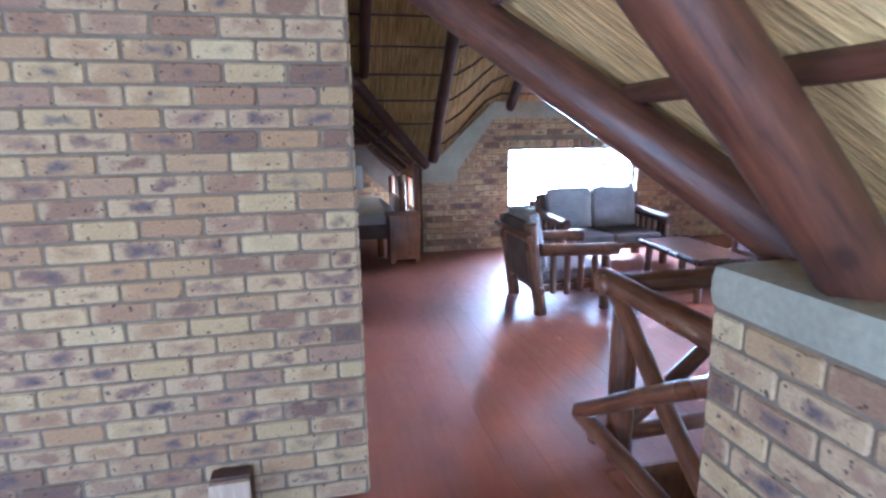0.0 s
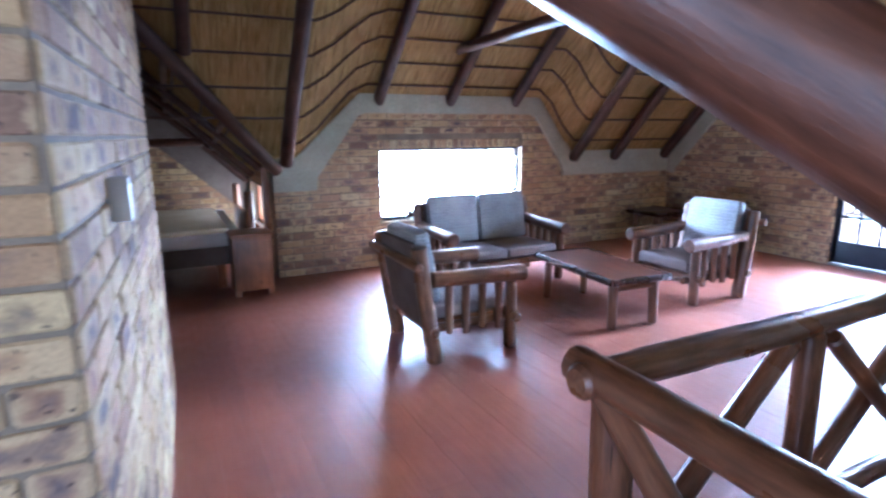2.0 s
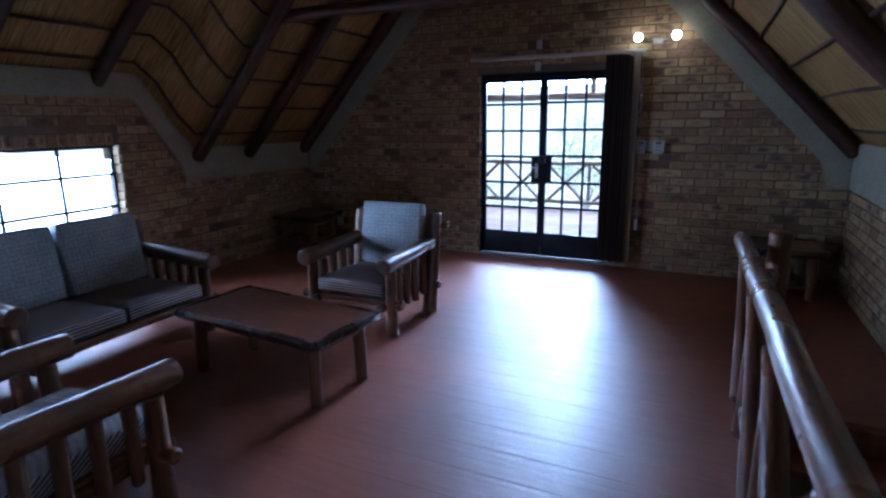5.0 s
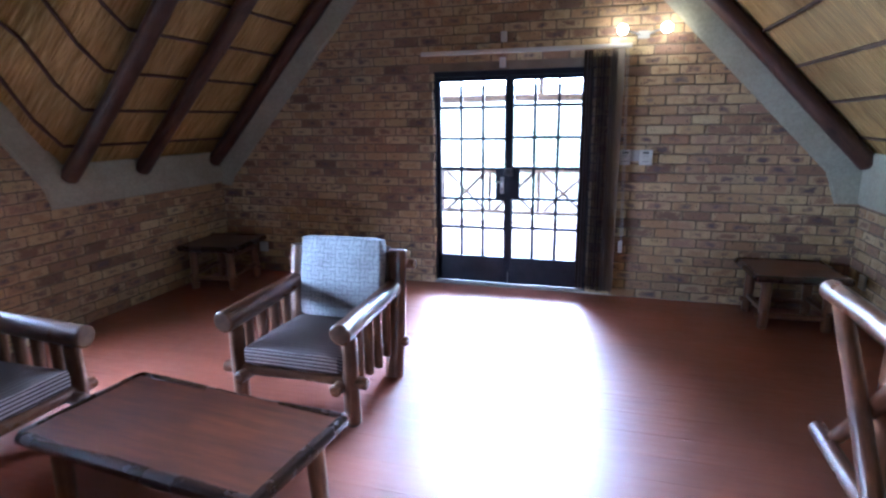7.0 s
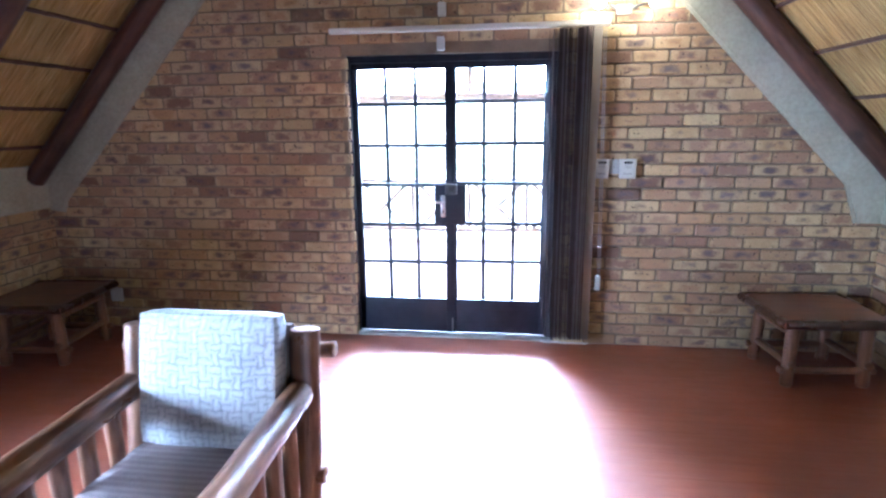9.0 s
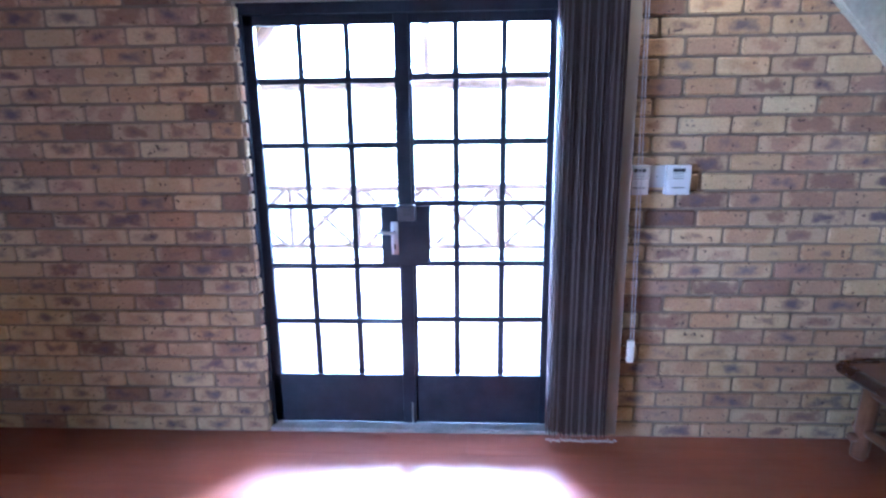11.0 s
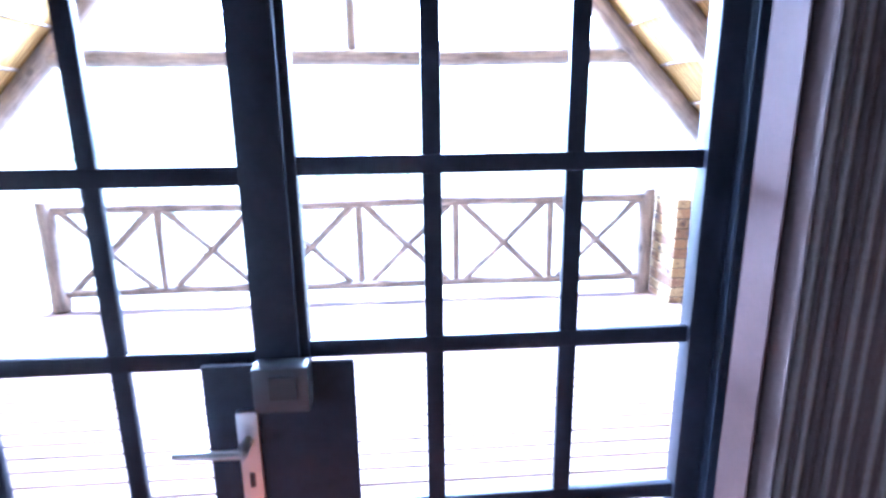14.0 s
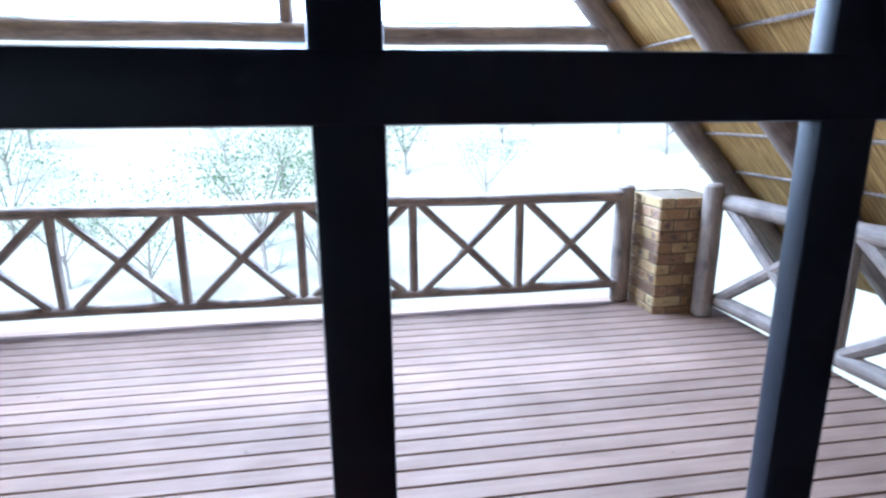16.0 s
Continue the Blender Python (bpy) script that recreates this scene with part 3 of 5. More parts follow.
def steps(a, b, n):
    return [a + (b - a) * i / n for i in range(n + 1)]


def ruff(x, y):
    return 0.012 * noise.noise((x * 5, y * 5, 2.0)) + 0.006 * noise.noise((x * 19, y * 19, 7.0))


XS = steps(-1.725, 1.36, 16) + steps(1.45, 7.37, 46)[0:]


def north_at(x, s):
    lo = RY + (YN + 0.28 - RY) if x >= 1.36 else RY + max(0.0, x - RX)
    y = RY + (lo - RY) * s
    return (x, y, north(max(x, 1.36), y) + ruff(x, y))


def south_at(x, s):
    lo = RY - (RY - YS + 0.28) if x >= 1.36 else RY - max(0.0, x - RX)
    y = RY + (lo - RY) * s
    return (x, y, south(y) + ruff(x, y))


sheet("ceiling_thatch_north", XS, steps(0, 1, 26), north_at, THATCH_X, "golden thatch underside of the roof over the window wall")
sheet("ceiling_thatch_south", XS, steps(0, 1, 26), south_at, THATCH_X, "golden thatch underside of the roof over the stairwell")


def wing_at(side, far):
    def at(y, s):
        reach = 1.36 + 0.28 if (y > YN if side > 0 else y < YS) else RX + abs(y - RY)
        x = RX + (min(reach, 1.64) - RX) * s
        return (x, y, (bed_under(x, y) if side > 0 else east(x)) + ruff(x, y))
    return at


sheet("ceiling_thatch_bedroom", steps(RY, YN, 14) + steps(YN + 0.05, 10.2, 10), steps(0, 1, 20), wing_at(1, 10.2), THATCH_Y, "thatch underside of the roof over the sleeping corner")
sheet("ceiling_thatch_landing", steps(-3.5, YS - 0.05, 20) + steps(YS, RY, 16), steps(0, 1, 20), wing_at(-1, -3.5), THATCH_V_LIT, "thatch underside of the roof over the landing, coloured paler as if window-lit")


def west_at(y, s):
    x = RX - s * 3.3
    return (x, y, RZ - M * (RX - x) + ruff(x, y))


sheet("ceiling_thatch_west", steps(-3.5, 10.2, 24), steps(0, 1, 10), west_at, THATCH_Y, "thatch underside of the far roof slope")

# thin battens that carry the thatch
bm = bmesh.new()
for i in range(12):
    s = 0.045 + i * 0.083
    xs = [1.45 + 0.197 * j for j in range(31)]
    for x0, x1 in zip(xs, xs[1:]):
        y = RY + (YN - RY) * s
        pole((x0, y, north(x0, y) - 0.026), (x1, y, north(x1, y) - 0.026), 0.015, 0.013, bm, 6, 0.12, 0.010)
    y = RY - (RY - YS) * s
    for x0, x1 in ((max(-1.4, RX + (RY - y)), 1.6), (1.6, 4.4), (4.4, 7.36)):
        if x1 - x0 > 0.3:
            pole((x0, y, south(y) - 0.026), (x1, y, south(y) - 0.026), 0.015, 0.013, bm, 6, 0.12, 0.010)
    x = RX + (1.36 - RX) * s
    pole((x, RY + (x - RX) + 0.1, bed_under(x, RY + (x - RX) + 0.1) - 0.02), (x, 9.9, bed_under(x, 9.9) - 0.02), 0.016, 0.014, bm, 5, 0.1, 0.01)
for i in range(11):
    y = RY + (YN - RY) * (0.045 + i * 0.083)
    if y - RY > 0.3:
        pole((RX + 0.2, y, north(1.36, y) - 0.02), (RX + (y - RY), y, north(1.36, y) - 0.02), 0.013, 0.012, bm, 5, 0.1, 0.01)
        pole((RX + (y - RY), y, north(1.36, y) - 0.02), (1.45, y, north(1.4, y) - 0.02), 0.013, 0.012, bm, 5, 0.1, 0.01)
tagged(part("ceiling_battens", bm, DARK_LOG), "thin dark battens under the thatch", "batten", kind="structure")


def rafter(p, q, r, label="dark pole rafter under the thatch", material=None, group="roof rafters"):
    ob = local_pole("rafter", p, q, r, r * 0.92, material or DARK_LOG, wob=0.06)
    return tagged(ob, label, "roof beam", group)


DROP = 0.105
for x in (5.48, 6.22, 7.22):
    rafter((x, YN - 0.02, foot(x) - DROP - 0.04), (x, RY, RZ - DROP), 0.072)
for x in (2.62, 3.55, 4.5):
    rafter((x, YN + 0.02, foot(x) - DROP), (x, RY, RZ - DROP), 0.068)
rafter((1.5, YN - 0.1, 1.28), (1.5, RY, RZ - DROP), 0.075)
rafter((0.55, YN - 0.95, north(1.36, YN - 0.95) - DROP), (0.55, RY, RZ - DROP), 0.06)
for x in (2.1, 3.1, 4.3, 7.24):
    rafter((x, YS + 0.02, south(YS) - DROP), (x, RY, RZ - DROP), 0.075)
# valley poles and the heavy rafter over the landing
rafter((1.42, YN - 0.02, 1.20), (RX, RY, RZ - 0.2), 0.07, "dark valley pole over the sleeping corner")
VA = Vector((1.50, 1.02, 1.10))
VD = Vector((-0.56, 0.61, 0.565))
rafter(VA, VA + VD * 5.4, 0.088, "heavy varnished valley pole resting on the low brick wall", LOG, "heavy roof poles")
rafter((1.30, 0.93, 1.12), (RX + 0.1, 0.93, 4.42), 0.083, "heavy varnished rafter pole resting on the low brick wall", LOG, "heavy roof poles")
rafter((1.40, -1.2, 1.08), (RX + 0.1, -1.2, 4.42), 0.10, "heavy varnished rafter pole resting on the low brick wall", LOG, "heavy roof poles")
# collar poles across the roof
for x, z in ((3.42, 2.52), (5.6, 2.56)):
    y0 = RY + (YN - RY) * (RZ - 0.1 - z) / (RZ - foot(x))
    rafter((x, y0 + 0.25, z), (x, RY - (RZ - 0.1 - z) / M - 0.1, z + 0.03), 0.062, "shiny horizontal collar pole between the rafters", LOG, "collar poles")
# purlins over the landing
for i, x in enumerate((0.95, 0.62, 0.27, -0.1, -0.5)):
    z = east(x) - 0.055
    rafter((x, -3.3, z), (x, RY - (x - RX) - 0.12 + 0.05, z), 0.035, "thin purlin pole under the landing thatch", LOG, "purlins")
for x in (0.9, 0.4):
    rafter((x, RY + x - RX, bed_under(x, RY + x - RX) - 0.06), (x, 9.45, bed_under(x, 9.45) - 0.06), 0.035, "thin red-brown purlin pole over the bed", LOG, "purlins")
for y in (8.1, 8.75, 9.38):
    rafter((1.32, y, bed_under(1.32, y) - 0.11), (RX + 0.6, y, bed_under(RX + 0.6, y) - 0.11), 0.045)
rafter((0.72, 8.0, 1.52), (-2.2, 8.0, 1.52), 0.045, "red-brown collar pole over the bed", LOG, "collar poles")

# gable wall with the glazed door
DOOR_Y0, DOOR_Y1, DOOR_Z = 3.53, 5.05, 2.10
# u runs from the window wall (u = 0) southwards
GU = lambda y: YN - y
gpoly = [(-0.2, -2.9), (GU(YS) + 0.2, -2.9), (GU(YS) + 0.2, 1.30), (GU(RY), RZ + 0.12), (-0.2, 1.30)]
ghole = [(GU(DOOR_Y1), GU(DOOR_Y0), -0.015, DOOR_Z)]
wall_gable = slab("wall_gable", (XW, YN, 0), -90, gpoly, 0.24, ghole, label="gable wall of mottled yellow and brown face brick", category="wall")
# window wall: raised over the window, with a plaster band on top
WIN = (2.61, 4.63, 0.56, 1.41)
npoly = [(1.36, -2.9), (XW, -2.9), (XW, 1.3), (5.4, 1.3), (4.85, 2.0), (2.4, 2.0), (1.85, 1.3), (1.36, 1.3)]
wall_north = slab("wall_window", (0, YN, 0), 0, npoly, 0.24, [WIN], label="low face-brick wall with a window")
spoly = [(0, -2.9), (XW - 1.36 + 0.1, -2.9), (XW - 1.36 + 0.1, 1.32), (0, 1.32)]
shole = [(0.72, 1.3, -1.6, -0.75)]
wall_south = slab("wall_knee_south", (XW + 0.1, YS, 0), 180, spoly, 0.24, shole, label="low face-brick knee wall under the roof")
# partition block beside the walk
PA = math.degrees(math.atan2(0.095, 2.6))
ppoly = [(-4.6, -0.02), (0.0, -0.02), (0.0, 2.72), (RX - 0.14, RZ + 0.05), (-4.6, 2.0)]
wall_pier = slab("wall_partition", (0.14, 2.35, 0), 0, ppoly, 0.22, label="tall partition wall of mottled face brick")
epoly = [(0.0, -0.02), (2.6, -0.02), (2.6, 4.15), (RY - 2.35, RZ), (0.0, 2.72)]
wall_pier_east = slab("wall_partition_end", (0.14, 2.35, 0), 90 - PA, epoly, 0.22, label="long face of the brick partition wall beside the walk")
kpoly = [(0, -0.02), (4.4, -0.02), (4.4, 1.185), (0, 1.185)]
wall_knee = slab("wall_knee_landing", (1.02, 1.25, 0), -90, kpoly, 0.36, label="low face-brick wall under the heavy roof poles")
# sleeping corner
bpoly = [(0, -0.02), (1.75, -0.02), (1.75, 1.35), (0, 1.04)]
wall_bed_east = slab("wall_bedroom_east", (1.36, 9.5, 0), -90, bpoly, 0.22, [(0.15, 1.65, 0.42, 0.97)], label="brick wall with a small window beside the bed")
fpoly = [(-4.2, -0.02), (1.36, -0.02), (1.36, 1.02), (RX, bed_roof(RX) + 0.02), (-4.2, 1.9)]
wall_bed_north = slab("wall_bedroom_gable", (0, 9.5, 0), 0, fpoly, 0.22, label="brick gable behind the bed")
# plain walls that close the place
# the opening in the west wall is added for the fill lamp
slab("wall_west", (-4.6, -3.5, 0), 90, [(0, -2.9), (13.6, -2.9), (13.6, 2.0), (0, 2.0)], 0.2, [(1.6, 3.4, 0.65, 1.95)], label="plain brick wall far behind")
slab("wall_landing_south", (1.4, -3.3, 0), 180, [(0, -2.9), (6.0, -2.9), (6.0, 2.0), (RX * -1 + 1.4, RZ), (0, 1.3)], 0.2, [(1.3, 3.3, 0.7, 2.0)], label="plain wall with a window behind the landing")


def band(name, origin, turn, outline, label, depth=0.035, material=None):
    """A strip of grey plaster along the head of a wall."""
    bm = bmesh.new()
    f = bm.faces.new([bm.verts.new((u, 0, v)) for u, v in outline])
    made = bmesh.ops.extrude_face_region(bm, geom=[f])
    bmesh.ops.translate(bm, vec=(0, -depth, 0), verts=[v for v in made["geom"] if isinstance(v, bmesh.types.BMVert)])
    bmesh.ops.bevel(bm, geom=[e for e in bm.edges if all(v.co.y < -depth / 2 for v in e.verts)], offset=0.012, segments=2, affect="EDGES")
    bmesh.ops.triangulate(bm, faces=[q for q in bm.faces if len(q.verts) > 4])
    ob = part(name, bm, material or PLASTER)
    ob.matrix_world = Matrix.Translation(origin) @ pose(0, 0, 0, 0, 0, turn)
    return tagged(ob, label, "plaster band", kind="structure")


band("trim_window_wall", (0, YN, 0), 0,
     [(1.36, 0.97), (1.84, 0.97), (1.86, 1.12), (2.36, 1.80), (2.44, 1.83), (4.74, 1.83), (4.82, 1.79), (5.27, 1.16), (5.31, 1.0), (XW, 1.0), (XW, 1.34), (5.45, 1.34), (4.88, 2.05), (2.38, 2.05), (1.62, 1.34), (1.36, 1.34)],
     "grey plaster band along the head of the window wall")
band("trim_gable_north", (XW, YN, 0), -90, [(0.0, 0.98), (0.13, 0.96), (0.17, 1.06), (2.2, 3.27), (2.2, 3.75), (0.0, 1.42)], "grey plaster band along the roof slope")
band("trim_gable_south", (XW, YN, 0), -90, [(6.17, 0.94), (5.98, 0.94), (5.89, 1.2), (3.9, 3.27), (3.9, 3.75), (6.17, 1.42)], "grey plaster band along the roof slope")
band("trim_knee_south", (XW, YS, 0), 180, [(0, 0.94), (5.8, 0.94), (5.8, 1.36), (0, 1.36)], "grey plaster band on the knee wall")
bm = boxed(1.000, 1.40, -3.2, 1.268, 1.170, 1.300, bevel=0.045)
box(bm, 1.30, 1.42, -3.1, 1.26, 1.22, 1.50, bevel=0.03)
tagged(part("trim_knee_cap", bm, PLASTER), "grey plaster cap on the low brick wall", "plaster band", kind="structure")
band("trim_bedroom_gable", (0, 9.5, 0), 0, [(1.34, 0.48), (1.34, 0.98), (-1.2, 3.30), (-1.2, 2.74)], "plaster band along the bedroom gable, coloured dark brown for the dim corner", material=BAND_SHADED)

# floor
bm = boxed(-4.6, 1.3, -3.4, 9.6, -0.26, -0.03)
box(bm, 1.3, 4.5, 2.25, YN + 0.1, -0.26, -0.03)
box(bm, 4.5, XW + 0.1, YS - 0.1, YN + 0.1, -0.26, -0.03)
floor = tagged(part("floor", bm, PINE, smooth=False), "polished red-brown floor boards, worn and shiny", "floor", kind="structure")
tagged(part("lower_floor", boxed(-4.6, XW, -3.5, 9.6, -2.95, -2.85), MORTAR), "dim floor of the storey below", "floor", kind="structure")


def plank_object(parent, x0, x1, y0, y1, top, material, thick=0.03, name="plank", gap=0.0002, worn=0.0006):
    bm = boxed(x0 + gap, x1 - gap, y0 + gap, y1 - gap, top - thick, top, bevel=0.0)
    top_edges = [e for e in bm.edges if all(v.co.z > top - 0.001 for v in e.verts)]
    bmesh.ops.bevel(bm, geom=top_edges, offset=worn, segments=1, affect="EDGES")
    return part(name, bm, material, parent, smooth=False)


rnd = random.Random(11)
W = 0.205
x = -4.5
while x < XW - 0.01:
    x1 = min(x + W, XW + 0.02)
    lo, hi = (-3.3, 9.5) if x < 1.3 else ((2.25, YN) if x < 4.45 else (YS, YN))
    if x1 < -0.6:
        plank_object(floor, x, x1, lo, hi, 0.0, FLOOR)
    else:
        y = lo
        while y < hi - 0.01:
            y1 = y + rnd.uniform(2.2, 3.9)
            y1 = hi if hi - y1 < 1.0 else y1
            plank_object(floor, x, x1, y, min(y1, hi), 0.0 + rnd.uniform(-0.0002, 0.0002), FLOOR)
            y = y1
    x = x1

# stairwell: fascia and steps going down westwards
tagged(part("trim_stairwell", box(boxed(1.30, 4.5, 2.225, 2.25, -0.26, 0.004), 1.275, 1.30, 1.38, 2.25, -0.26, 0.004), PINE), "stained board edge round the stairwell", "trim", kind="structure")
stairs = thing("staircase", pose(0, 0, 0), "dark red wooden staircase going down beside the rail", "staircase", kind="structure")
for i in range(15):
    z, xx = -0.18 * (i + 1), 4.5 - 0.235 * (i + 1)
    part("tread", boxed(xx - 0.04, xx + 0.24, 1.40, 2.22, z - 0.04, z, bevel=0.006), FLOOR, stairs)
for y in (1.39, 2.19):
    st = part("stringer", boxed(0, 4.45, y, y + 0.035, -0.16, 0.10, bevel=0.006), PINE, stairs)
    st.matrix_local = Matrix.Translation((4.5, 0, -0.09)) @ Matrix.Rotation(-math.atan2(0.18, 0.235), 4, "Y") @ Matrix.Translation((-4.45, 0, 0))

# ---- glazed steel double door ----


def door_leaf(parent, y0, y1, bars_y, handle, lift):
    leaf = part("door_leaf", boxed(7.425, 7.46, y0, y0 + (0.02 if handle else 0.045), 0.03, 2.05, bevel=0.003), STEEL, parent)
    for a, b, lo, hi in ((y1 - (0.045 if handle else 0.03), y1, 0.03, 2.05), (y0, y1, 2.005, 2.05), (y0, y1, 0.03, 0.30)):
        part("stile" if hi - lo > 1 else "rail", boxed(7.427, 7.458, a, b, lo, hi, bevel=0.003), STEEL, leaf)
    for yb in bars_y:
        part("glazing_bar", boxed(7.436, 7.450, yb - 0.0145, yb + 0.0145, 0.30, 2.01, bevel=0.003), STEEL, leaf)
    for zb in (0.595, 0.885, 1.185, 1.475, 1.77):
        part("glazing_bar", boxed(7.435, 7.449, y0 + 0.012, y1 - 0.02, zb + lift - 0.0145, zb + lift + 0.0145, bevel=0.003), STEEL, leaf)
    pane = part("pane", boxed(7.4515, 7.4545, y0 + 0.012, y1 - 0.02, 0.28, 2.02), GLASS, leaf, smooth=False)
    pane.visible_shadow = False
    return leaf


door = thing("door_1", pose(0, 0, 0), "black steel double door with small glass panes, closed", "door", kind="structure")
left = door_leaf(door, 4.318, 5.03, (4.563, 4.781), True, -0.006)
right = door_leaf(door, 3.60, 4.295, (3.846, 4.066), False, 0.007)
frame_bm = boxed(7.405, 7.47, 5.03, 5.05, 0.0, DOOR_Z, bevel=0.004)
part("door_frame", frame_bm, STEEL, door)
part("door_frame", boxed(7.405, 7.47, 3.53, 3.60, 0.0, DOOR_Z, bevel=0.004), STEEL, door)
part("door_frame", boxed(7.406, 7.471, 3.60, 5.03, 2.05, DOOR_Z, bevel=0.004), STEEL, door)
part("meeting_strip", boxed(7.416, 7.462, 4.279, 4.347, 0.03, 2.05, bevel=0.004), STEEL, door)
part("threshold", boxed(7.37, 7.50, 3.55, 5.045, 0.0, 0.022, bevel=0.004), WORN_METAL, door, "worn grey threshold strip")
part("drop_bolt", pole((7.420, 4.30, 0.02), (7.420, 4.30, 0.15), 0.006, 0.006, None, 8, 0), WORN_METAL, door, "thin grey drop bolt")
part("lock_plate", boxed(7.412, 7.424, 4.195, 4.43, 0.89, 1.18, bevel=0.003), STEEL, door, "black steel lock plate")
lock = part("rim_latch", boxed(7.375, 7.415, 4.26, 4.345, 1.115, 1.19, bevel=0.006), GREY_PLASTIC, door, "grey rim latch")
part("latch_slot", boxed(7.371, 7.376, 4.278, 4.318, 1.140, 1.176), INK, lock)
hp = part("handle_plate", boxed(7.402, 7.413, 4.348, 4.382, 0.945, 1.105, bevel=0.004), CHROME, door, "worn chrome handle plate")
part("keyhole", boxed(7.3995, 7.403, 4.360, 4.369, 0.972, 0.998, bevel=0.002), INK, hp)
bm = pole((7.405, 4.365, 1.055), (7.36, 4.365, 1.058), 0.009, 0.009, None, 10, 0)
pole((7.362, 4.36, 1.058), (7.36, 4.465, 1.062), 0.008, 0.006, bm, 10, 0)
part("lever", bm, CHROME, hp)
for z in (0.22, 1.05, 1.9):
    part("hinge", boxed(7.385, 7.42, 5.035, 5.06, z - 0.05, z + 0.05, bevel=0.004), STEEL, door)

# low window of the storey below, seen between the stair treads
win3 = thing("window_3", pose(0, 0, 0), "bright window of the storey below, seen between the stair treads", "window", kind="structure")
for x0, x1, z0, z1 in ((6.17, 6.21, -1.6, -0.75), (6.71, 6.75, -1.6, -0.75), (6.21, 6.71, -1.6, -1.56), (6.21, 6.71, -0.79, -0.75)):
    part("window_frame", boxed(x0, x1, YS - 0.15, YS - 0.11, z0, z1, bevel=0.003), STEEL, win3)

# window in the low wall
win = thing("window_1", pose(0, 0, 0), "wide steel window with horizontal bars, daylight outside", "window", kind="structure")
a, b, c, d = WIN
for x0, x1, z0, z1 in ((a, a + 0.03, c, d), (b - 0.03, b, c, d), (a + 0.03, b - 0.03, c, c + 0.03), (a + 0.03, b - 0.03, d - 0.03, d)):
    part("window_frame", boxed(x0, x1, YN + 0.09, YN + 0.13, z0, z1, bevel=0.003), STEEL, win)
for xb in (3.13, 3.63, 4.13):
    part("window_bar", boxed(xb - 0.012, xb + 0.012, YN + 0.1, YN + 0.122, c + 0.03, d - 0.03), STEEL, win)
for zb in (0.64, 0.84, 1.14):
    part("window_bar", boxed(a + 0.03, b - 0.03, YN + 0.1, YN + 0.12, zb - 0.014, zb + 0.014), STEEL, win)
part("window_sill", boxed(a - 0.02, b + 0.02, YN - 0.015, YN + 0.14, c - 0.03, c, bevel=0.006), PLASTER, win)
pn = part("pane", boxed(a + 0.03, b - 0.03, YN + 0.11, YN + 0.113, c + 0.03, d - 0.03), GLASS, win, smooth=False)
pn.visible_shadow = False
win2 = thing("window_2", pose(0, 0, 0), "small bright window beside the bed", "window", kind="structure")
for y0, y1, z0, z1 in ((7.85, 7.89, 0.42, 0.97), (9.31, 9.35, 0.42, 0.97), (7.89, 9.31, 0.42, 0.46), (7.89, 9.31, 0.93, 0.97), (8.55, 8.60, 0.46, 0.93)):
    part("window_frame", boxed(1.44, 1.48, y0, y1, z0, z1, bevel=0.003), PINE, win2)

# ---- log furniture ----


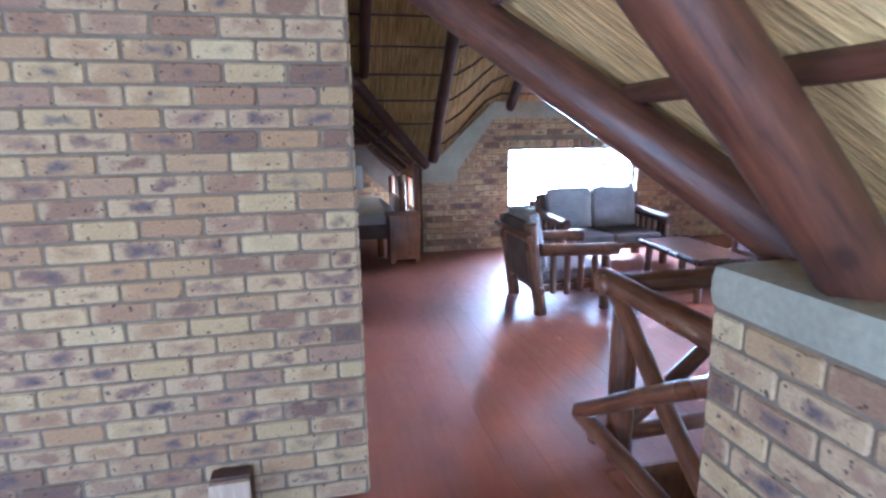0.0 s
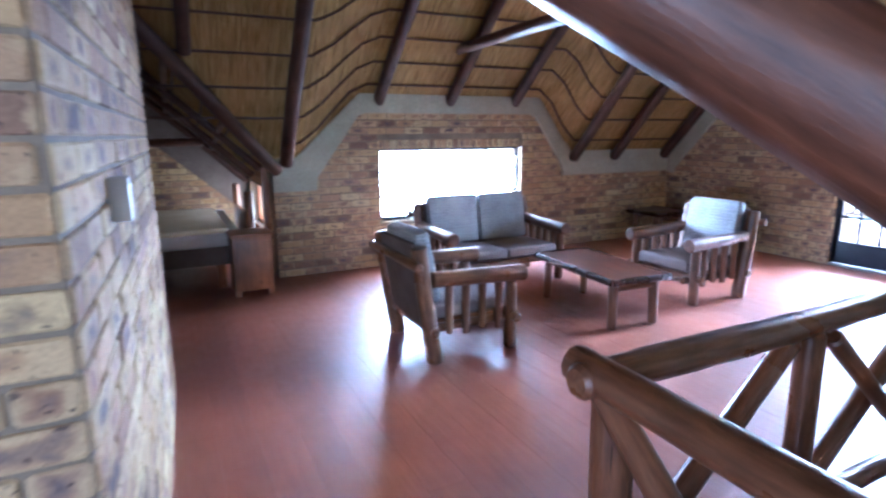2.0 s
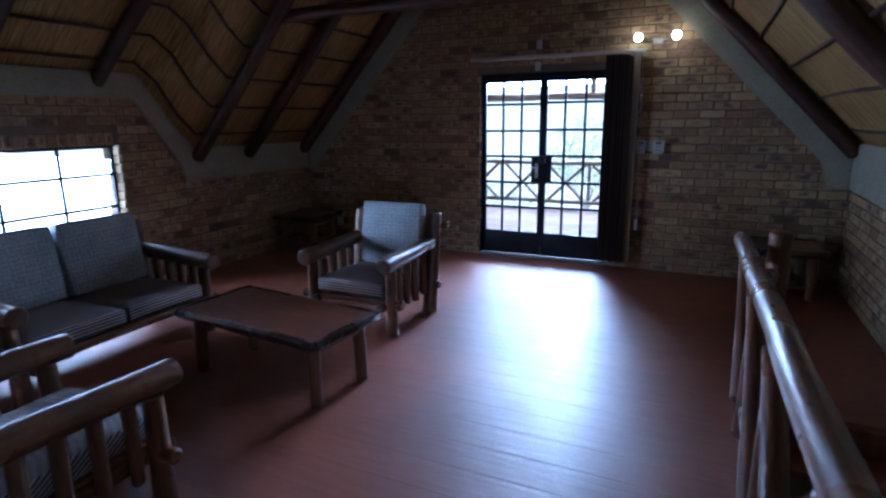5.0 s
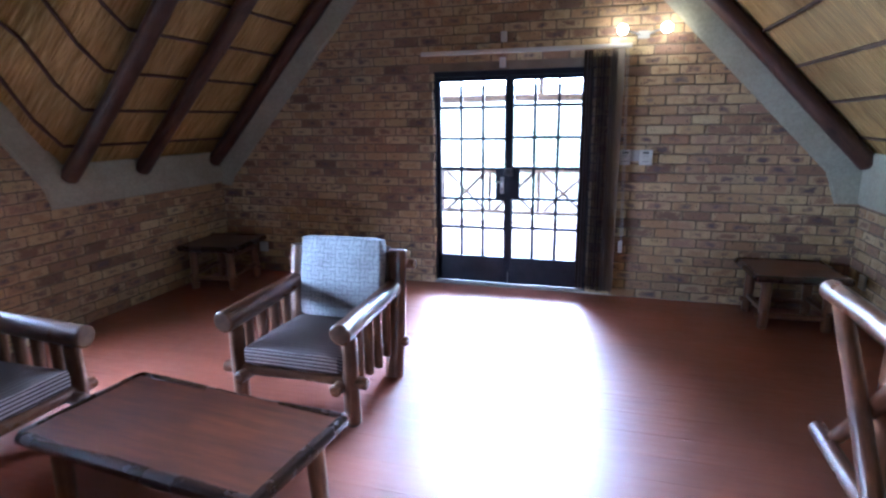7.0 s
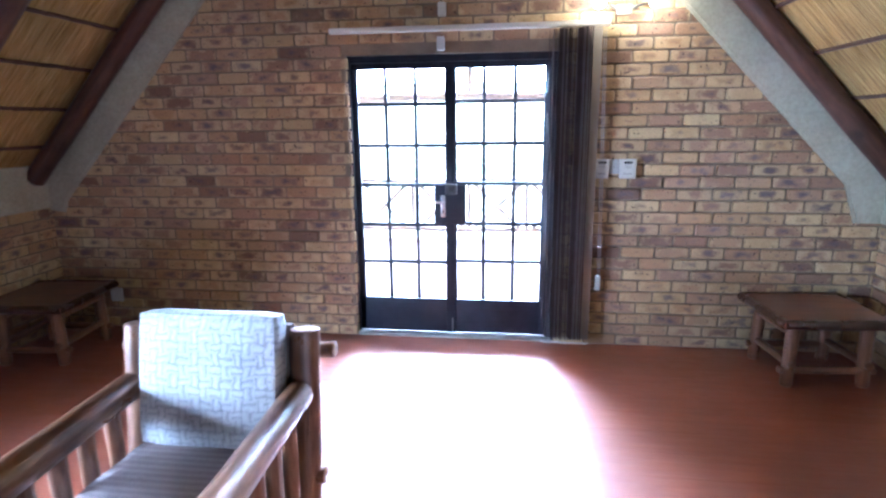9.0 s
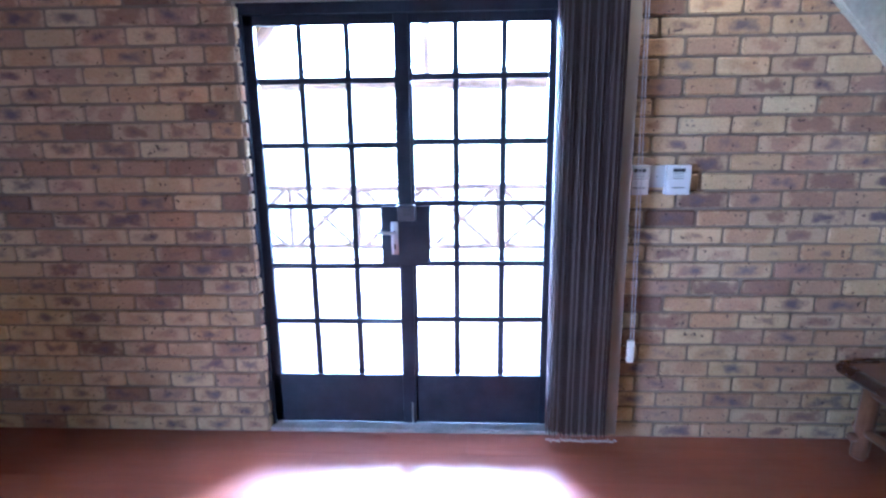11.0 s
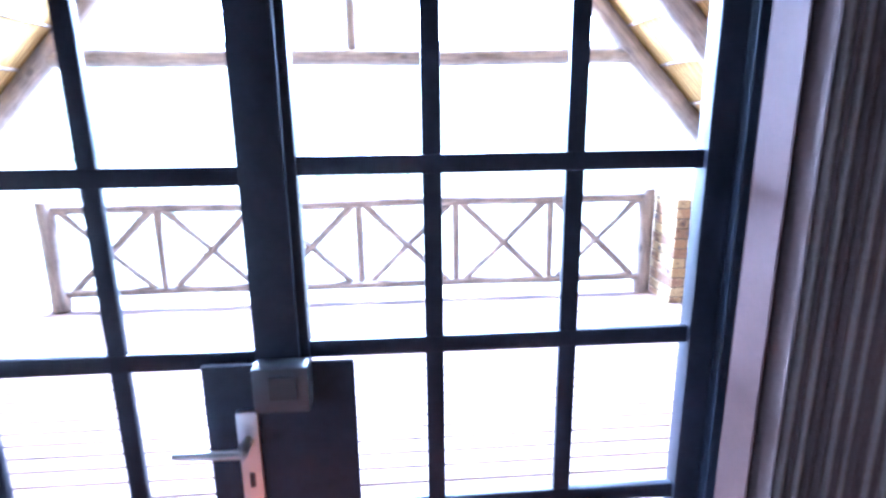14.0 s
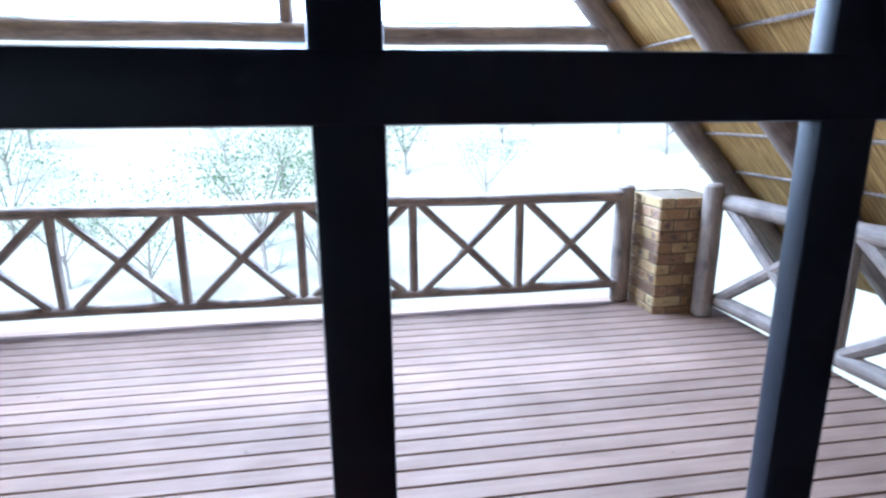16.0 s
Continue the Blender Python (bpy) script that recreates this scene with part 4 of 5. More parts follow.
def armchair(m, label, seats=1, category="armchair", group="log seats"):
    """Local: x across, faces -y, the floor at z = 0. Arms, legs and spindles are peeled poles."""
    w = 0.715 if seats == 1 else 1.36
    name = "armchair" if seats == 1 else "sofa"
    t = thing(name, m, label, category, group)
    h = w / 2
    for sx in (-1, 1):
        x = sx * h
        local_pole("front_leg", (x, -0.30, 0), (x, -0.30, 0.52), 0.047, 0.043, CHAIR_LOG, t)
        post = local_pole("back_post", (x, 0.33, 0), (x, 0.445, 0.835), 0.062, 0.058, CHAIR_LOG, t, wob=0.06, cap=0.05)
        part("end_grain", pole((0, 0, 0.838), (0, 0, 0.846), 0.050, 0.047, None, 12, 0.04), SAWN_END, post, "paler sawn end")
        arm = local_pole("armrest", (x, -0.41, 0.57), (x, 0.35, 0.60), 0.063, 0.058, CHAIR_LOG, t, wob=0.05, cap=0.08)
        part("end_grain", pole((0, 0, -0.003), (0, 0, 0.004), 0.051, 0.054, None, 12, 0.04), SAWN_END, arm, "paler sawn end")
        for k in range(4):
            y = -0.19 + 0.135 * k
            local_pole("spindle", (x, y, 0.17 + 0.02 * (k % 2)), (x, y, 0.555), 0.027, 0.033, CHAIR_LOG, t, seg=10)
        local_pole("side_rail", (x - sx * 0.055, -0.40, 0.235), (x - sx * 0.055, 0.36, 0.225), 0.035, 0.033, CHAIR_LOG, t)
    local_pole("front_rail", (-h - 0.10, -0.30, 0.255), (h + 0.10, -0.30, 0.255), 0.036, 0.034, CHAIR_LOG, t)
    local_pole("back_rail", (-h - 0.09, 0.36, 0.24), (h + 0.09, 0.36, 0.24), 0.034, 0.034, CHAIR_LOG, t)
    local_pole("top_rail", (-h - 0.11, 0.49, 0.72), (h + 0.11, 0.49, 0.73), 0.034, 0.032, CHAIR_LOG, t)
    bp = part("back_panel", cushion(w - 0.09, 0.67, 0.05, 0.024, 0.012), CUSHION_BACK, t, "brown cloth back panel")
    bp.matrix_local = pose(0, 0.375, 0.19, -9.5) @ pose(0, 0, 0.335, 90, 0, 0)
    part("seat_board", boxed(-h + 0.05, h - 0.05, -0.28, 0.32, 0.265, 0.285, bevel=0.004), PINE, t)
    cw = (w - 0.10) / seats
    for k in range(seats):
        x = -h + 0.05 + cw * (k + 0.5)
        c = part("seat_cushion", cushion(cw - 0.012, 0.66, 0.122, 0.035), STRIPED, t, "brown and grey striped seat cushion")
        c.matrix_local = pose(x, -0.02, 0.285, -1.5)
        c = part("back_cushion", cushion(cw - (0.045 if seats == 1 else 0.03), 0.53, 0.12, 0.030, 0.012), CUSHION, t, "grey patterned woven back cushion")
        c.matrix_local = pose(x + (0.012 if seats == 1 else 0.0), 0.345, 0.387, 80) @ Matrix.Translation((0, 0.265, 0))
    return t


armchair(pose(4.90, 5.02, 0, 0, 0, -90), "log armchair with grey patterned back cushion and striped seat")
armchair(pose(2.24, 4.95, 0, 0, 0, 90), "log armchair with grey cushions turned towards the coffee table")
armchair(pose(3.45, 6.36, 0, 0, 0, 0), "two-seat log sofa with grey cushions under the window", 2, "sofa")


def live_edge(w, d, h, seed, wave=0.02):
    """A thick slab with a wavy natural edge, its top at z = 0."""
    rnd = random.Random(seed)
    bm = bmesh.new()
    pts = []
    n = 16
    for a, b in (((-w / 2, -d / 2), (w / 2, -d / 2)), ((w / 2, -d / 2), (w / 2, d / 2)), ((w / 2, d / 2), (-w / 2, d / 2)), ((-w / 2, d / 2), (-w / 2, -d / 2))):
        for i in range(n):
            t = i / n
            pts.append(Vector((a[0] + (b[0] - a[0]) * t, a[1] + (b[1] - a[1]) * t, 0)))
    ring = []
    for p in pts:
        k = 1 + wave * (noise.noise(p * 5 + Vector((seed, 0, 0))) + 0.7 * noise.noise(p * 13 + Vector((0, seed, 0)))) / max(0.3, p.length)
        ring.append(Vector((p.x * k, p.y * k, 0)))
    def loop(scale, z, jz):
        return [bm.verts.new((q.x * scale(q), q.y * scale(q), z + jz * noise.noise(q * 9))) for q in ring]
    def ins(dist):
        return lambda q: 1 - dist / max(0.2, q.length)
    loops = [loop(ins(0.05), 0, 0.001), loop(ins(0.018), 0.004, 0.004), loop(ins(0.0), -h * 0.3, 0.005), loop(ins(0.006), -h * 0.75, 0.006), loop(ins(0.03), -h, 0.002)]
    bm.faces.new(loops[0])
    for a, b in zip(loops, loops[1:]):
        for i in range(len(a)):
            bm.faces.new((a[i], a[(i + 1) % len(a)], b[(i + 1) % len(b)], b[i]))
    bm.faces.new(loops[-1][::-1])
    bmesh.ops.triangulate(bm, faces=[f for f in bm.faces if len(f.verts) > 4])
    return bm


def low_table(m, w, d, h, seed, label, category, name, low=False):
    t = thing(name, m, label, category)
    top = part("tabletop", live_edge(w, d, 0.055, seed), TABLE_TOP, t)
    top.matrix_local = pose(0, 0, h)
    for sx in (-1, 1):
        local_pole("edge_pole", (sx * (w / 2 - 0.012), -d / 2 + 0.01, h - 0.020), (sx * (w / 2 - 0.012), d / 2 - 0.01, h - 0.020), 0.031, 0.029, TABLE_EDGE, t, wob=0.22)
        local_pole("edge_pole", (-w / 2 + 0.01, sx * (d / 2 - 0.012), h - 0.021), (w / 2 - 0.01, sx * (d / 2 - 0.012), h - 0.021), 0.030, 0.028, TABLE_EDGE, t, wob=0.22)
    for sx in (-1, 1):
        for sy in (-1, 1):
            local_pole("leg", (sx * (w / 2 - 0.09), sy * (d / 2 - 0.10), 0), (sx * (w / 2 - 0.10), sy * (d / 2 - 0.11), h - 0.05), 0.037, 0.042, CHAIR_LOG, t)
    if low:
        for sx in (-1, 1):
            local_pole("low_stretcher", (sx * (w / 2 - 0.09), -d / 2 + 0.04, 0.11), (sx * (w / 2 - 0.09), d / 2 - 0.04, 0.11), 0.024, 0.022, CHAIR_LOG, t)
            local_pole("low_stretcher", (-w / 2 + 0.04, sx * (d / 2 - 0.10), 0.15), (w / 2 - 0.04, sx * (d / 2 - 0.10), 0.15), 0.024, 0.022, CHAIR_LOG, t)
    local_pole("stretcher", (-w / 2 + 0.1, -d / 2 + 0.1, h - 0.1), (w / 2 - 0.1, -d / 2 + 0.1, h - 0.1), 0.024, 0.024, CHAIR_LOG, t)
    local_pole("stretcher", (-w / 2 + 0.1, d / 2 - 0.1, h - 0.1), (w / 2 - 0.1, d / 2 - 0.1, h - 0.1), 0.024, 0.024, CHAIR_LOG, t)
    return t


low_table(pose(3.73, 4.99, 0, 0, 0, -5), 0.60, 1.19, 0.44, 3, "low varnished coffee table with a live edge and pole legs", "coffee table", "coffee_table")
low_table(pose(6.83, 7.19, 0, 0, 0, 6), 0.66, 0.62, 0.45, 8, "low dark wooden side table in the room corner", "side table", "side_table", True)
low_table(pose(7.02, 1.92, 0, 0, 0, 4), 0.6, 0.66, 0.45, 14, "low dark wooden side table against the knee wall", "side table", "side_table", True)

# ---- pole balustrade round the stairwell ----
rail = thing("stair_balustrade", pose(0, 0, 0), "varnished pole balustrade with crossed braces round the stairwell", "balustrade")
YR, XR = 2.32, 1.28
local_pole("handrail", (1.24, YR - 0.02, 0.935), (4.85, YR + 0.06, 0.895), 0.051, 0.047, RAIL_LOG, rail, wob=0.12, bend=0.015)
local_pole("bottom_rail", (1.24, YR, 0.15), (4.92, YR, 0.17), 0.045, 0.04, RAIL_LOG, rail)
local_pole("post", (1.40, YR, 0), (1.40, YR, 0.925), 0.066, 0.062, RAIL_LOG, rail, cap=0.06)
for x in (2.32, 3.22, 4.12):
    local_pole("post", (x, YR, 0), (x, YR, 0.89), 0.052, 0.047, RAIL_LOG, rail)
local_pole("brace", (1.44, YR + 0.02, 0.17), (2.24, YR + 0.02, 0.87), 0.044, 0.040, RAIL_LOG, rail)
for x0, x1 in ((2.38, 3.18), (3.28, 4.08), (4.16, 4.78)):
    local_pole("brace", (x0, YR + 0.035, 0.18), (x1, YR + 0.03, 0.86), 0.042, 0.038, RAIL_LOG, rail)
    local_pole("brace", (x0, YR - 0.035, 0.87), (x1, YR - 0.03, 0.20), 0.036, 0.032, RAIL_LOG, rail)
local_pole("handrail", (1.315, 2.40, 0.945), (XR, 1.26, 0.945), 0.056, 0.056, RAIL_LOG, rail, wob=0.09)
local_pole("bottom_rail", (XR - 0.02, 2.49, 0.20), (XR, 1.28, 0.12), 0.045, 0.042, RAIL_LOG, rail)
local_pole("brace", (XR - 0.03, 2.46, 0.22), (XR - 0.02, 1.30, 0.92), 0.042, 0.038, RAIL_LOG, rail)
local_pole("brace", (XR + 0.04, 2.30, 0.92), (XR + 0.03, 1.34, 0.16), 0.042, 0.038, RAIL_LOG, rail)
for x, dx in ((3.02, 0.0), (3.30, 0.012), (3.55, -0.008), (3.9, 0.005), (2.55, 0.01), (4.3, -0.006)):
    part("nail_head", pole((x, YR + 0.012 * (x - 1.2) + dx, 0.955), (x, YR + 0.012 * (x - 1.2) + dx, 0.969), 0.007, 0.006, None, 8, 0), INK, rail, "dark nail head")
newel = local_pole("newel_post", (4.50, 2.22, -0.4), (4.50, 2.22, 1.02), 0.062, 0.056, RAIL_LOG)
tagged(newel, "thick varnished newel post at the head of the stairs", "post")
block = thing("timber_block", pose(-0.445, 2.27, 0), "short pale timber block with a dark top against the partition wall", "timber block")
part("front_board", boxed(-0.083, 0.083, -0.045, -0.012, 0, 0.222, bevel=0.008), PALE_WOOD, block, "pale sawn front board")
part("body", boxed(-0.08, 0.085, -0.012, 0.06, 0, 0.235, bevel=0.01), DARK_LOG, block)

# ---- fittings on the gable wall ----
lamp = thing("wall_lamp", pose(XW - 0.0, 3.15, 2.34), "twin spot lamp with two lit warm bulbs on the brick wall", "wall lamp")
part("base", boxed(-0.035, -0.002, -0.05, 0.05, -0.03, 0.03, bevel=0.01), PLASTIC, lamp)
for sy in (-1, 1):
    local_pole("arm", (-0.03, sy * 0.03, 0.0), (-0.08, sy * 0.14, 0.03), 0.009, 0.009, CHROME, lamp, wob=0, seg=10)
    bm = bmesh.new()
    bmesh.ops.create_uvsphere(bm, u_segments=16, v_segments=10, radius=0.042, matrix=Matrix.Translation((-0.12, sy * 0.175, 0.035)))
    part("bulb", bm, BULB, lamp, "glowing warm bulb")
    local_pole("socket", (-0.06, sy * 0.155, 0.03), (-0.10, sy * 0.17, 0.034), 0.022, 0.026, CHROME, lamp, wob=0, seg=12)

for y0, y1, labelled in ((3.196, 3.286, True), (3.013, 3.122, True)):
    t = thing("switch_box", pose(XW - 0.008, (y0 + y1) / 2, 1.307), "white wall-mounted switch box with a printed label", "switch box", "switch boxes")
    w = y1 - y0
    part("case", boxed(-0.042, 0, -w / 2, w / 2, -0.066, 0.066, bevel=0.005), PLASTIC, t)
    part("cover", boxed(-0.047, -0.041, -w / 2 + 0.008, w / 2 - 0.008, -0.060, 0.0, bevel=0.002), PLASTIC, t)
    for k in range(3):
        part("print_bar", boxed(-0.0435, -0.0418, -0.02, 0.026, 0.028 - 0.011 * k, 0.030 - 0.011 * k), INK, t)
    part("print_word", boxed(-0.0435, -0.0418, -0.026, 0.028, 0.036, 0.052), INK, t)
    part("dial", boxed(-0.05, -0.046, -0.025, 0.03, -0.035, -0.031), INK, t)
    for k in range(6):
        part("vent_slot", boxed(-0.034 + 0.0, -0.012, -w / 2 - 0.0006, -w / 2 + 0.002, -0.01 + 0.012 * k, -0.005 + 0.012 * k), GREY_PLASTIC, t)
t = thing("junction_box", pose(XW - 0.008, 3.158, 1.307), "white blank cover plate between the switch boxes", "socket")
part("plate", boxed(-0.018, 0, -0.036, 0.038, -0.036, 0.064, bevel=0.004), DULL_PLASTIC, t)
part("screw", pole((-0.0195, 0, 0.014), (-0.0175, 0, 0.014), 0.005, 0.005, None, 10, 0), WORN_METAL, t)
for nm, y, z, lb in (("alarm_sensor", 4.35, 2.38, "small white motion sensor high on the brick wall"), ("door_contact", 4.36, 2.16, "small white contact box above the door")):
    t = thing(nm, pose(XW - 0.008, y, z), lb, "sensor")
    part("case", boxed(-0.045, 0, -0.027, 0.027, -0.045, 0.045, bevel=0.01), PLASTIC, t)
for y, z in ((7.07, 0.28),):
    t = thing("wall_socket", pose(XW - 0.008, y, z), "white plug socket low on the brick wall", "socket", "wall sockets")
    part("plate", boxed(-0.02, 0, -0.05, 0.05, -0.055, 0.055, bevel=0.004), PLASTIC, t)
    part("rocker", boxed(-0.025, -0.019, 0.01, 0.03, -0.01, 0.03, bevel=0.002), PLASTIC, t)
t = thing("wall_socket", pose(7.05, YS + 0.008, 0.36, 0, 0, -90), "white plug socket low on the knee wall", "socket", "wall sockets")
part("plate", boxed(-0.02, 0, -0.05, 0.05, -0.055, 0.055, bevel=0.004), PLASTIC, t)
t = thing("light_switch", pose(0.22, 3.0, 1.42), "white light switch on the brick partition wall", "switch")
part("plate", boxed(-0.06, 0.0, -0.04, 0.04, -0.06, 0.06, bevel=0.004), PLASTIC, t)

# vertical blind, drawn to one side of the door
blind = thing("vertical_blind", pose(0, 0, 0), "striped brown vertical blind stacked beside the door", "blind")
part("head_rail", boxed(XW - 0.10, XW - 0.05, 3.24, 5.13, 2.235, 2.27, bevel=0.005), ALUMINIUM, blind, "white head rail")
rnd = random.Random(4)
for k in range(22):
    y = 3.626 - k * 0.0130
    bm = boxed(-0.055 if k else -0.02, 0.055, -0.0012, 0.0012, 0, 2.16)
    s = part("slat", bm, BLIND_EDGE if k < 1 else (BLIND_PALE if k % 5 in (2, 4) else BLIND), blind)
    s.matrix_local = pose(XW - 0.085, y, 0.07, 0, 0, rnd.uniform(-4, 4))
part("end_slat", boxed(XW - 0.10, XW - 0.092, 3.29, 3.40, 0.07, 2.235, bevel=0.002), BLIND_END, blind, "plain taupe end slat")
bm = bmesh.new()
for k in range(24):
    y = 3.635 - k * 0.0143
    pole((XW - 0.13, y, 0.055 + rnd.uniform(-0.006, 0.006)), (XW - 0.13, y - 0.015, 0.05 + rnd.uniform(-0.01, 0.004)), 0.004, 0.004, bm, 6, 0)
part("bottom_chain", bm, PLASTIC, blind, "white bottom chain")
for dy in (0.0, 0.014):
    part("pull_chain", pole((XW - 0.09, 3.265 + dy, 2.23), (XW - 0.07, 3.225 + dy, 0.55), 0.0022, 0.0022, None, 6, 0.3, 0.003), CHAIN, blind, "pale grey pull chain")
part("chain_weight", boxed(XW - 0.085, XW - 0.06, 3.22, 3.255, 0.44, 0.55, bevel=0.008), PLASTIC, blind, "white chain weight")

# ---- sleeping corner ----
bed = thing("bed", pose(0, 0, 0), "low wooden bed with pale linen and a gold bedspread", "bed")
part("base", boxed(-1.5, 0.98, 7.36, 9.2, 0.26, 0.46, bevel=0.01), CUSHION_BACK, bed, "dark cloth bed base")
m1 = part("mattress", cushion(2.46, 1.85, 0.2, 0.05), LINEN, bed, "pale mattress")
m1.matrix_local = pose(-0.26, 8.27, 0.44)
m2 = part("bedspread", cushion(1.1, 1.9, 0.07, 0.03), GOLD_LINEN, bed, "folded gold bedspread")
m2.matrix_local = pose(0.30, 8.25, 0.59)
for x, y in ((0.75, 7.42), (-1.42, 7.42), (0.75, 9.12), (-1.42, 9.12)):
    local_pole("leg", (x, y, 0), (x, y, 0.3), 0.045, 0.045, PINE, bed)
local_pole("bed_post", (1.12, 7.75, 0), (1.12, 7.75, 0.98), 0.05, 0.045, PINE, bed)
local_pole("bed_post", (1.12, 8.95, 0), (1.12, 8.95, 0.98), 0.05, 0.045, PINE, bed)
part("headboard", boxed(1.08, 1.13, 7.78, 8.92, 0.3, 0.72, bevel=0.01), PINE, bed)

stand = thing("nightstand", pose(1.02, 7.14, 0), "small stained pine nightstand beside the bed", "nightstand")
part("body", boxed(-0.19, 0.19, -0.19, 0.19, 0.05, 0.60, bevel=0.008), PINE, stand)
part("top", boxed(-0.21, 0.21, -0.21, 0.21, 0.60, 0.63, bevel=0.008), PINE, stand)
part("door_panel", boxed(-0.15, 0.15, -0.200, -0.188, 0.09, 0.56, bevel=0.006), PINE, stand)
for x, y in ((-0.16, -0.16), (0.16, -0.16), (-0.16, 0.16), (0.16, 0.16)):
    part("foot", boxed(x - 0.03, x + 0.03, y - 0.03, y + 0.03, 0, 0.06), PINE, stand)
t = thing("wall_post", pose(1.29, 7.66, 0), "slim stained post beside the wall end", "post")
part("post", boxed(-0.035, 0.035, -0.035, 0.035, 0, 1.24, bevel=0.008), PINE, t)

# ---- balcony outside the glazed door ----
deck = tagged(part("deck", boxed(7.62, 11.36, 1.34, 7.6, -0.25, -0.06), OUT_LOG, smooth=False), "pale weathered deck of long boards", "deck", kind="structure")
x = 7.62
while x < 11.3:
    plank_object(deck, x + 0.004, x + 0.108, 1.34, 7.6, -0.03, DECK, 0.028, "deck_board", 0.001, 0.003)
    x += 0.113


def balcony_rail(name, p, q, bays, label, k=1.0, low=0.12):
    """Top and bottom rail with uprights and crossed braces between p and q."""
    t = thing(name, pose(0, 0, 0), label, "railing", "balcony rails")
    p, q = Vector(p), Vector(q)
    up = Vector((0, 0, 1))
    local_pole("handrail", p + up * 0.86, q + up * 0.86, 0.05 * k, 0.045 * k, OUT_LOG, t)
    local_pole("bottom_rail", p + up * low, q + up * low, 0.042 * k, 0.04 * k, OUT_LOG, t)
    for i in range(bays):
        a, b = p.lerp(q, i / bays), p.lerp(q, (i + 1) / bays)
        if i:
            local_pole("upright", a + up * low, a + up * 0.86, 0.036 * k, 0.034 * k, OUT_LOG, t, seg=10)
        e = (b - a).normalized() * 0.05
        local_pole("brace", a + e + up * 0.15, b - e + up * 0.84, 0.034 * k, 0.031 * k, OUT_LOG, t, seg=8)
        local_pole("brace", a + e + up * 0.84, b - e + up * 0.15, 0.034 * k, 0.031 * k, OUT_LOG, t, seg=8)
    return t


Z = -0.03
balcony_rail("balcony_rail", (11.24, 2.04, Z), (11.24, 6.92, Z), 6, "weathered pole railing with crossed braces along the deck front", 0.95, 0.155)
balcony_rail("balcony_rail", (10.80, 1.47, Z), (7.75, 1.30, Z), 3, "thick weathered pole railing along the deck side", 1.25, 0.13)
for x, y, h in ((11.26, 2.00, 0.91), (10.82, 1.55, 0.96), (11.24, 6.97, 0.91)):
    tagged(local_pole("rail_post", (x, y, Z), (x, y, h), 0.075, 0.07, OUT_LOG), "thick weathered rail post on the deck", "post", "rail posts")

# balcony roof: open gable of poles and thatch
PZ = 4.50


def porch(sign, name):
    def at(x, s):
        y = RY + sign * s * 4.1
        return (x, y, PZ - M * abs(y - RY) + ruff(x, y))
    return sheet(name, steps(7.62, 11.6, 22), steps(0, 1, 20), at, THATCH_X, "thatch underside of the balcony roof")


porch(1, "ceiling_porch_north")
porch(-1, "ceiling_porch_south")
bm = bmesh.new()
for sign in (-1, 1):
    for i in range(14):
        y = RY + sign * (0.2 + 0.28 * i)
        pole((7.7, y, PZ - M * abs(y - RY) - 0.02), (11.58, y, PZ - M * abs(y - RY) - 0.02), 0.014, 0.012, bm, 5, 0.1, 0.01)
tagged(part("ceiling_porch_battens", bm, OUT_LOG), "thin battens under the balcony thatch", "batten", kind="structure")
for x in (8.3, 9.3, 10.2, 11.2):
    for sign in (-1, 1):
        rafter((x, RY + sign * 4.22, PZ - M * 4.22 - DROP), (x, RY, PZ - DROP), 0.088, "pole rafter of the balcony roof", OUT_LOG, "balcony rafters")
rafter((11.2, RY + 2.3, 1.98), (11.2, RY - 2.3, 1.98), 0.07, "horizontal collar pole of the balcony roof", OUT_LOG, "balcony rafters")
rafter((11.2, RY, 1.98), (11.2, RY, PZ - 0.1), 0.05, "upright king post of the balcony roof", OUT_LOG, "balcony rafters")

# brick pier at the deck corner
pier = thing("brick_pier", pose(11.131, 1.674, -2.98), "square face-brick pier at the deck corner", "brick pier")
part("core", boxed(-0.222, 0.222, -0.222, 0.222, 0, 3.82), MORTAR, pier, smooth=False)
rnd = random.Random(21)
for k in range(33, 46):
    for side in range(4):
        u = -0.226
        for w in ((0.22, 0.22) if (k + side) % 2 else (0.105, 0.22, 0.105)):
            vs, fs = brick_shape(w, COURSE - JOINT, rnd)
            me = brick_mesh("brick", [(a + u, b - 0.223, c + k * COURSE) for a, b, c in vs], fs, [(a / w, c / 0.072) for a, b, c in vs])
            ob = new("brick", me)
            ob.parent = pier
            ob.matrix_local = pose(0, 0, 0, 0, 0, 90 * side)
            u += w + JOINT * 0.9

# ground and bush
def ground_z(x, y):
    """Flat below the balcony, then rising to a low hillside."""
    far = max(0.0, math.hypot(x - 8, y - 4) - 22)
    return -2.96 + min(34.0, far * 0.16) * (0.85 + 0.4 * noise.noise((x * 0.012, y * 0.012, 0.0)))


bm = bmesh.new()
bmesh.ops.create_grid(bm, x_segments=90, y_segments=90, size=400, matrix=Matrix.Translation((60, 4, 0)))
for v in bm.verts:
    v.co.z = ground_z(v.co.x, v.co.y)
tagged(part("ground", bm, EARTH), "dry grassy ground rising to the bush hillside", "ground", kind="structure")


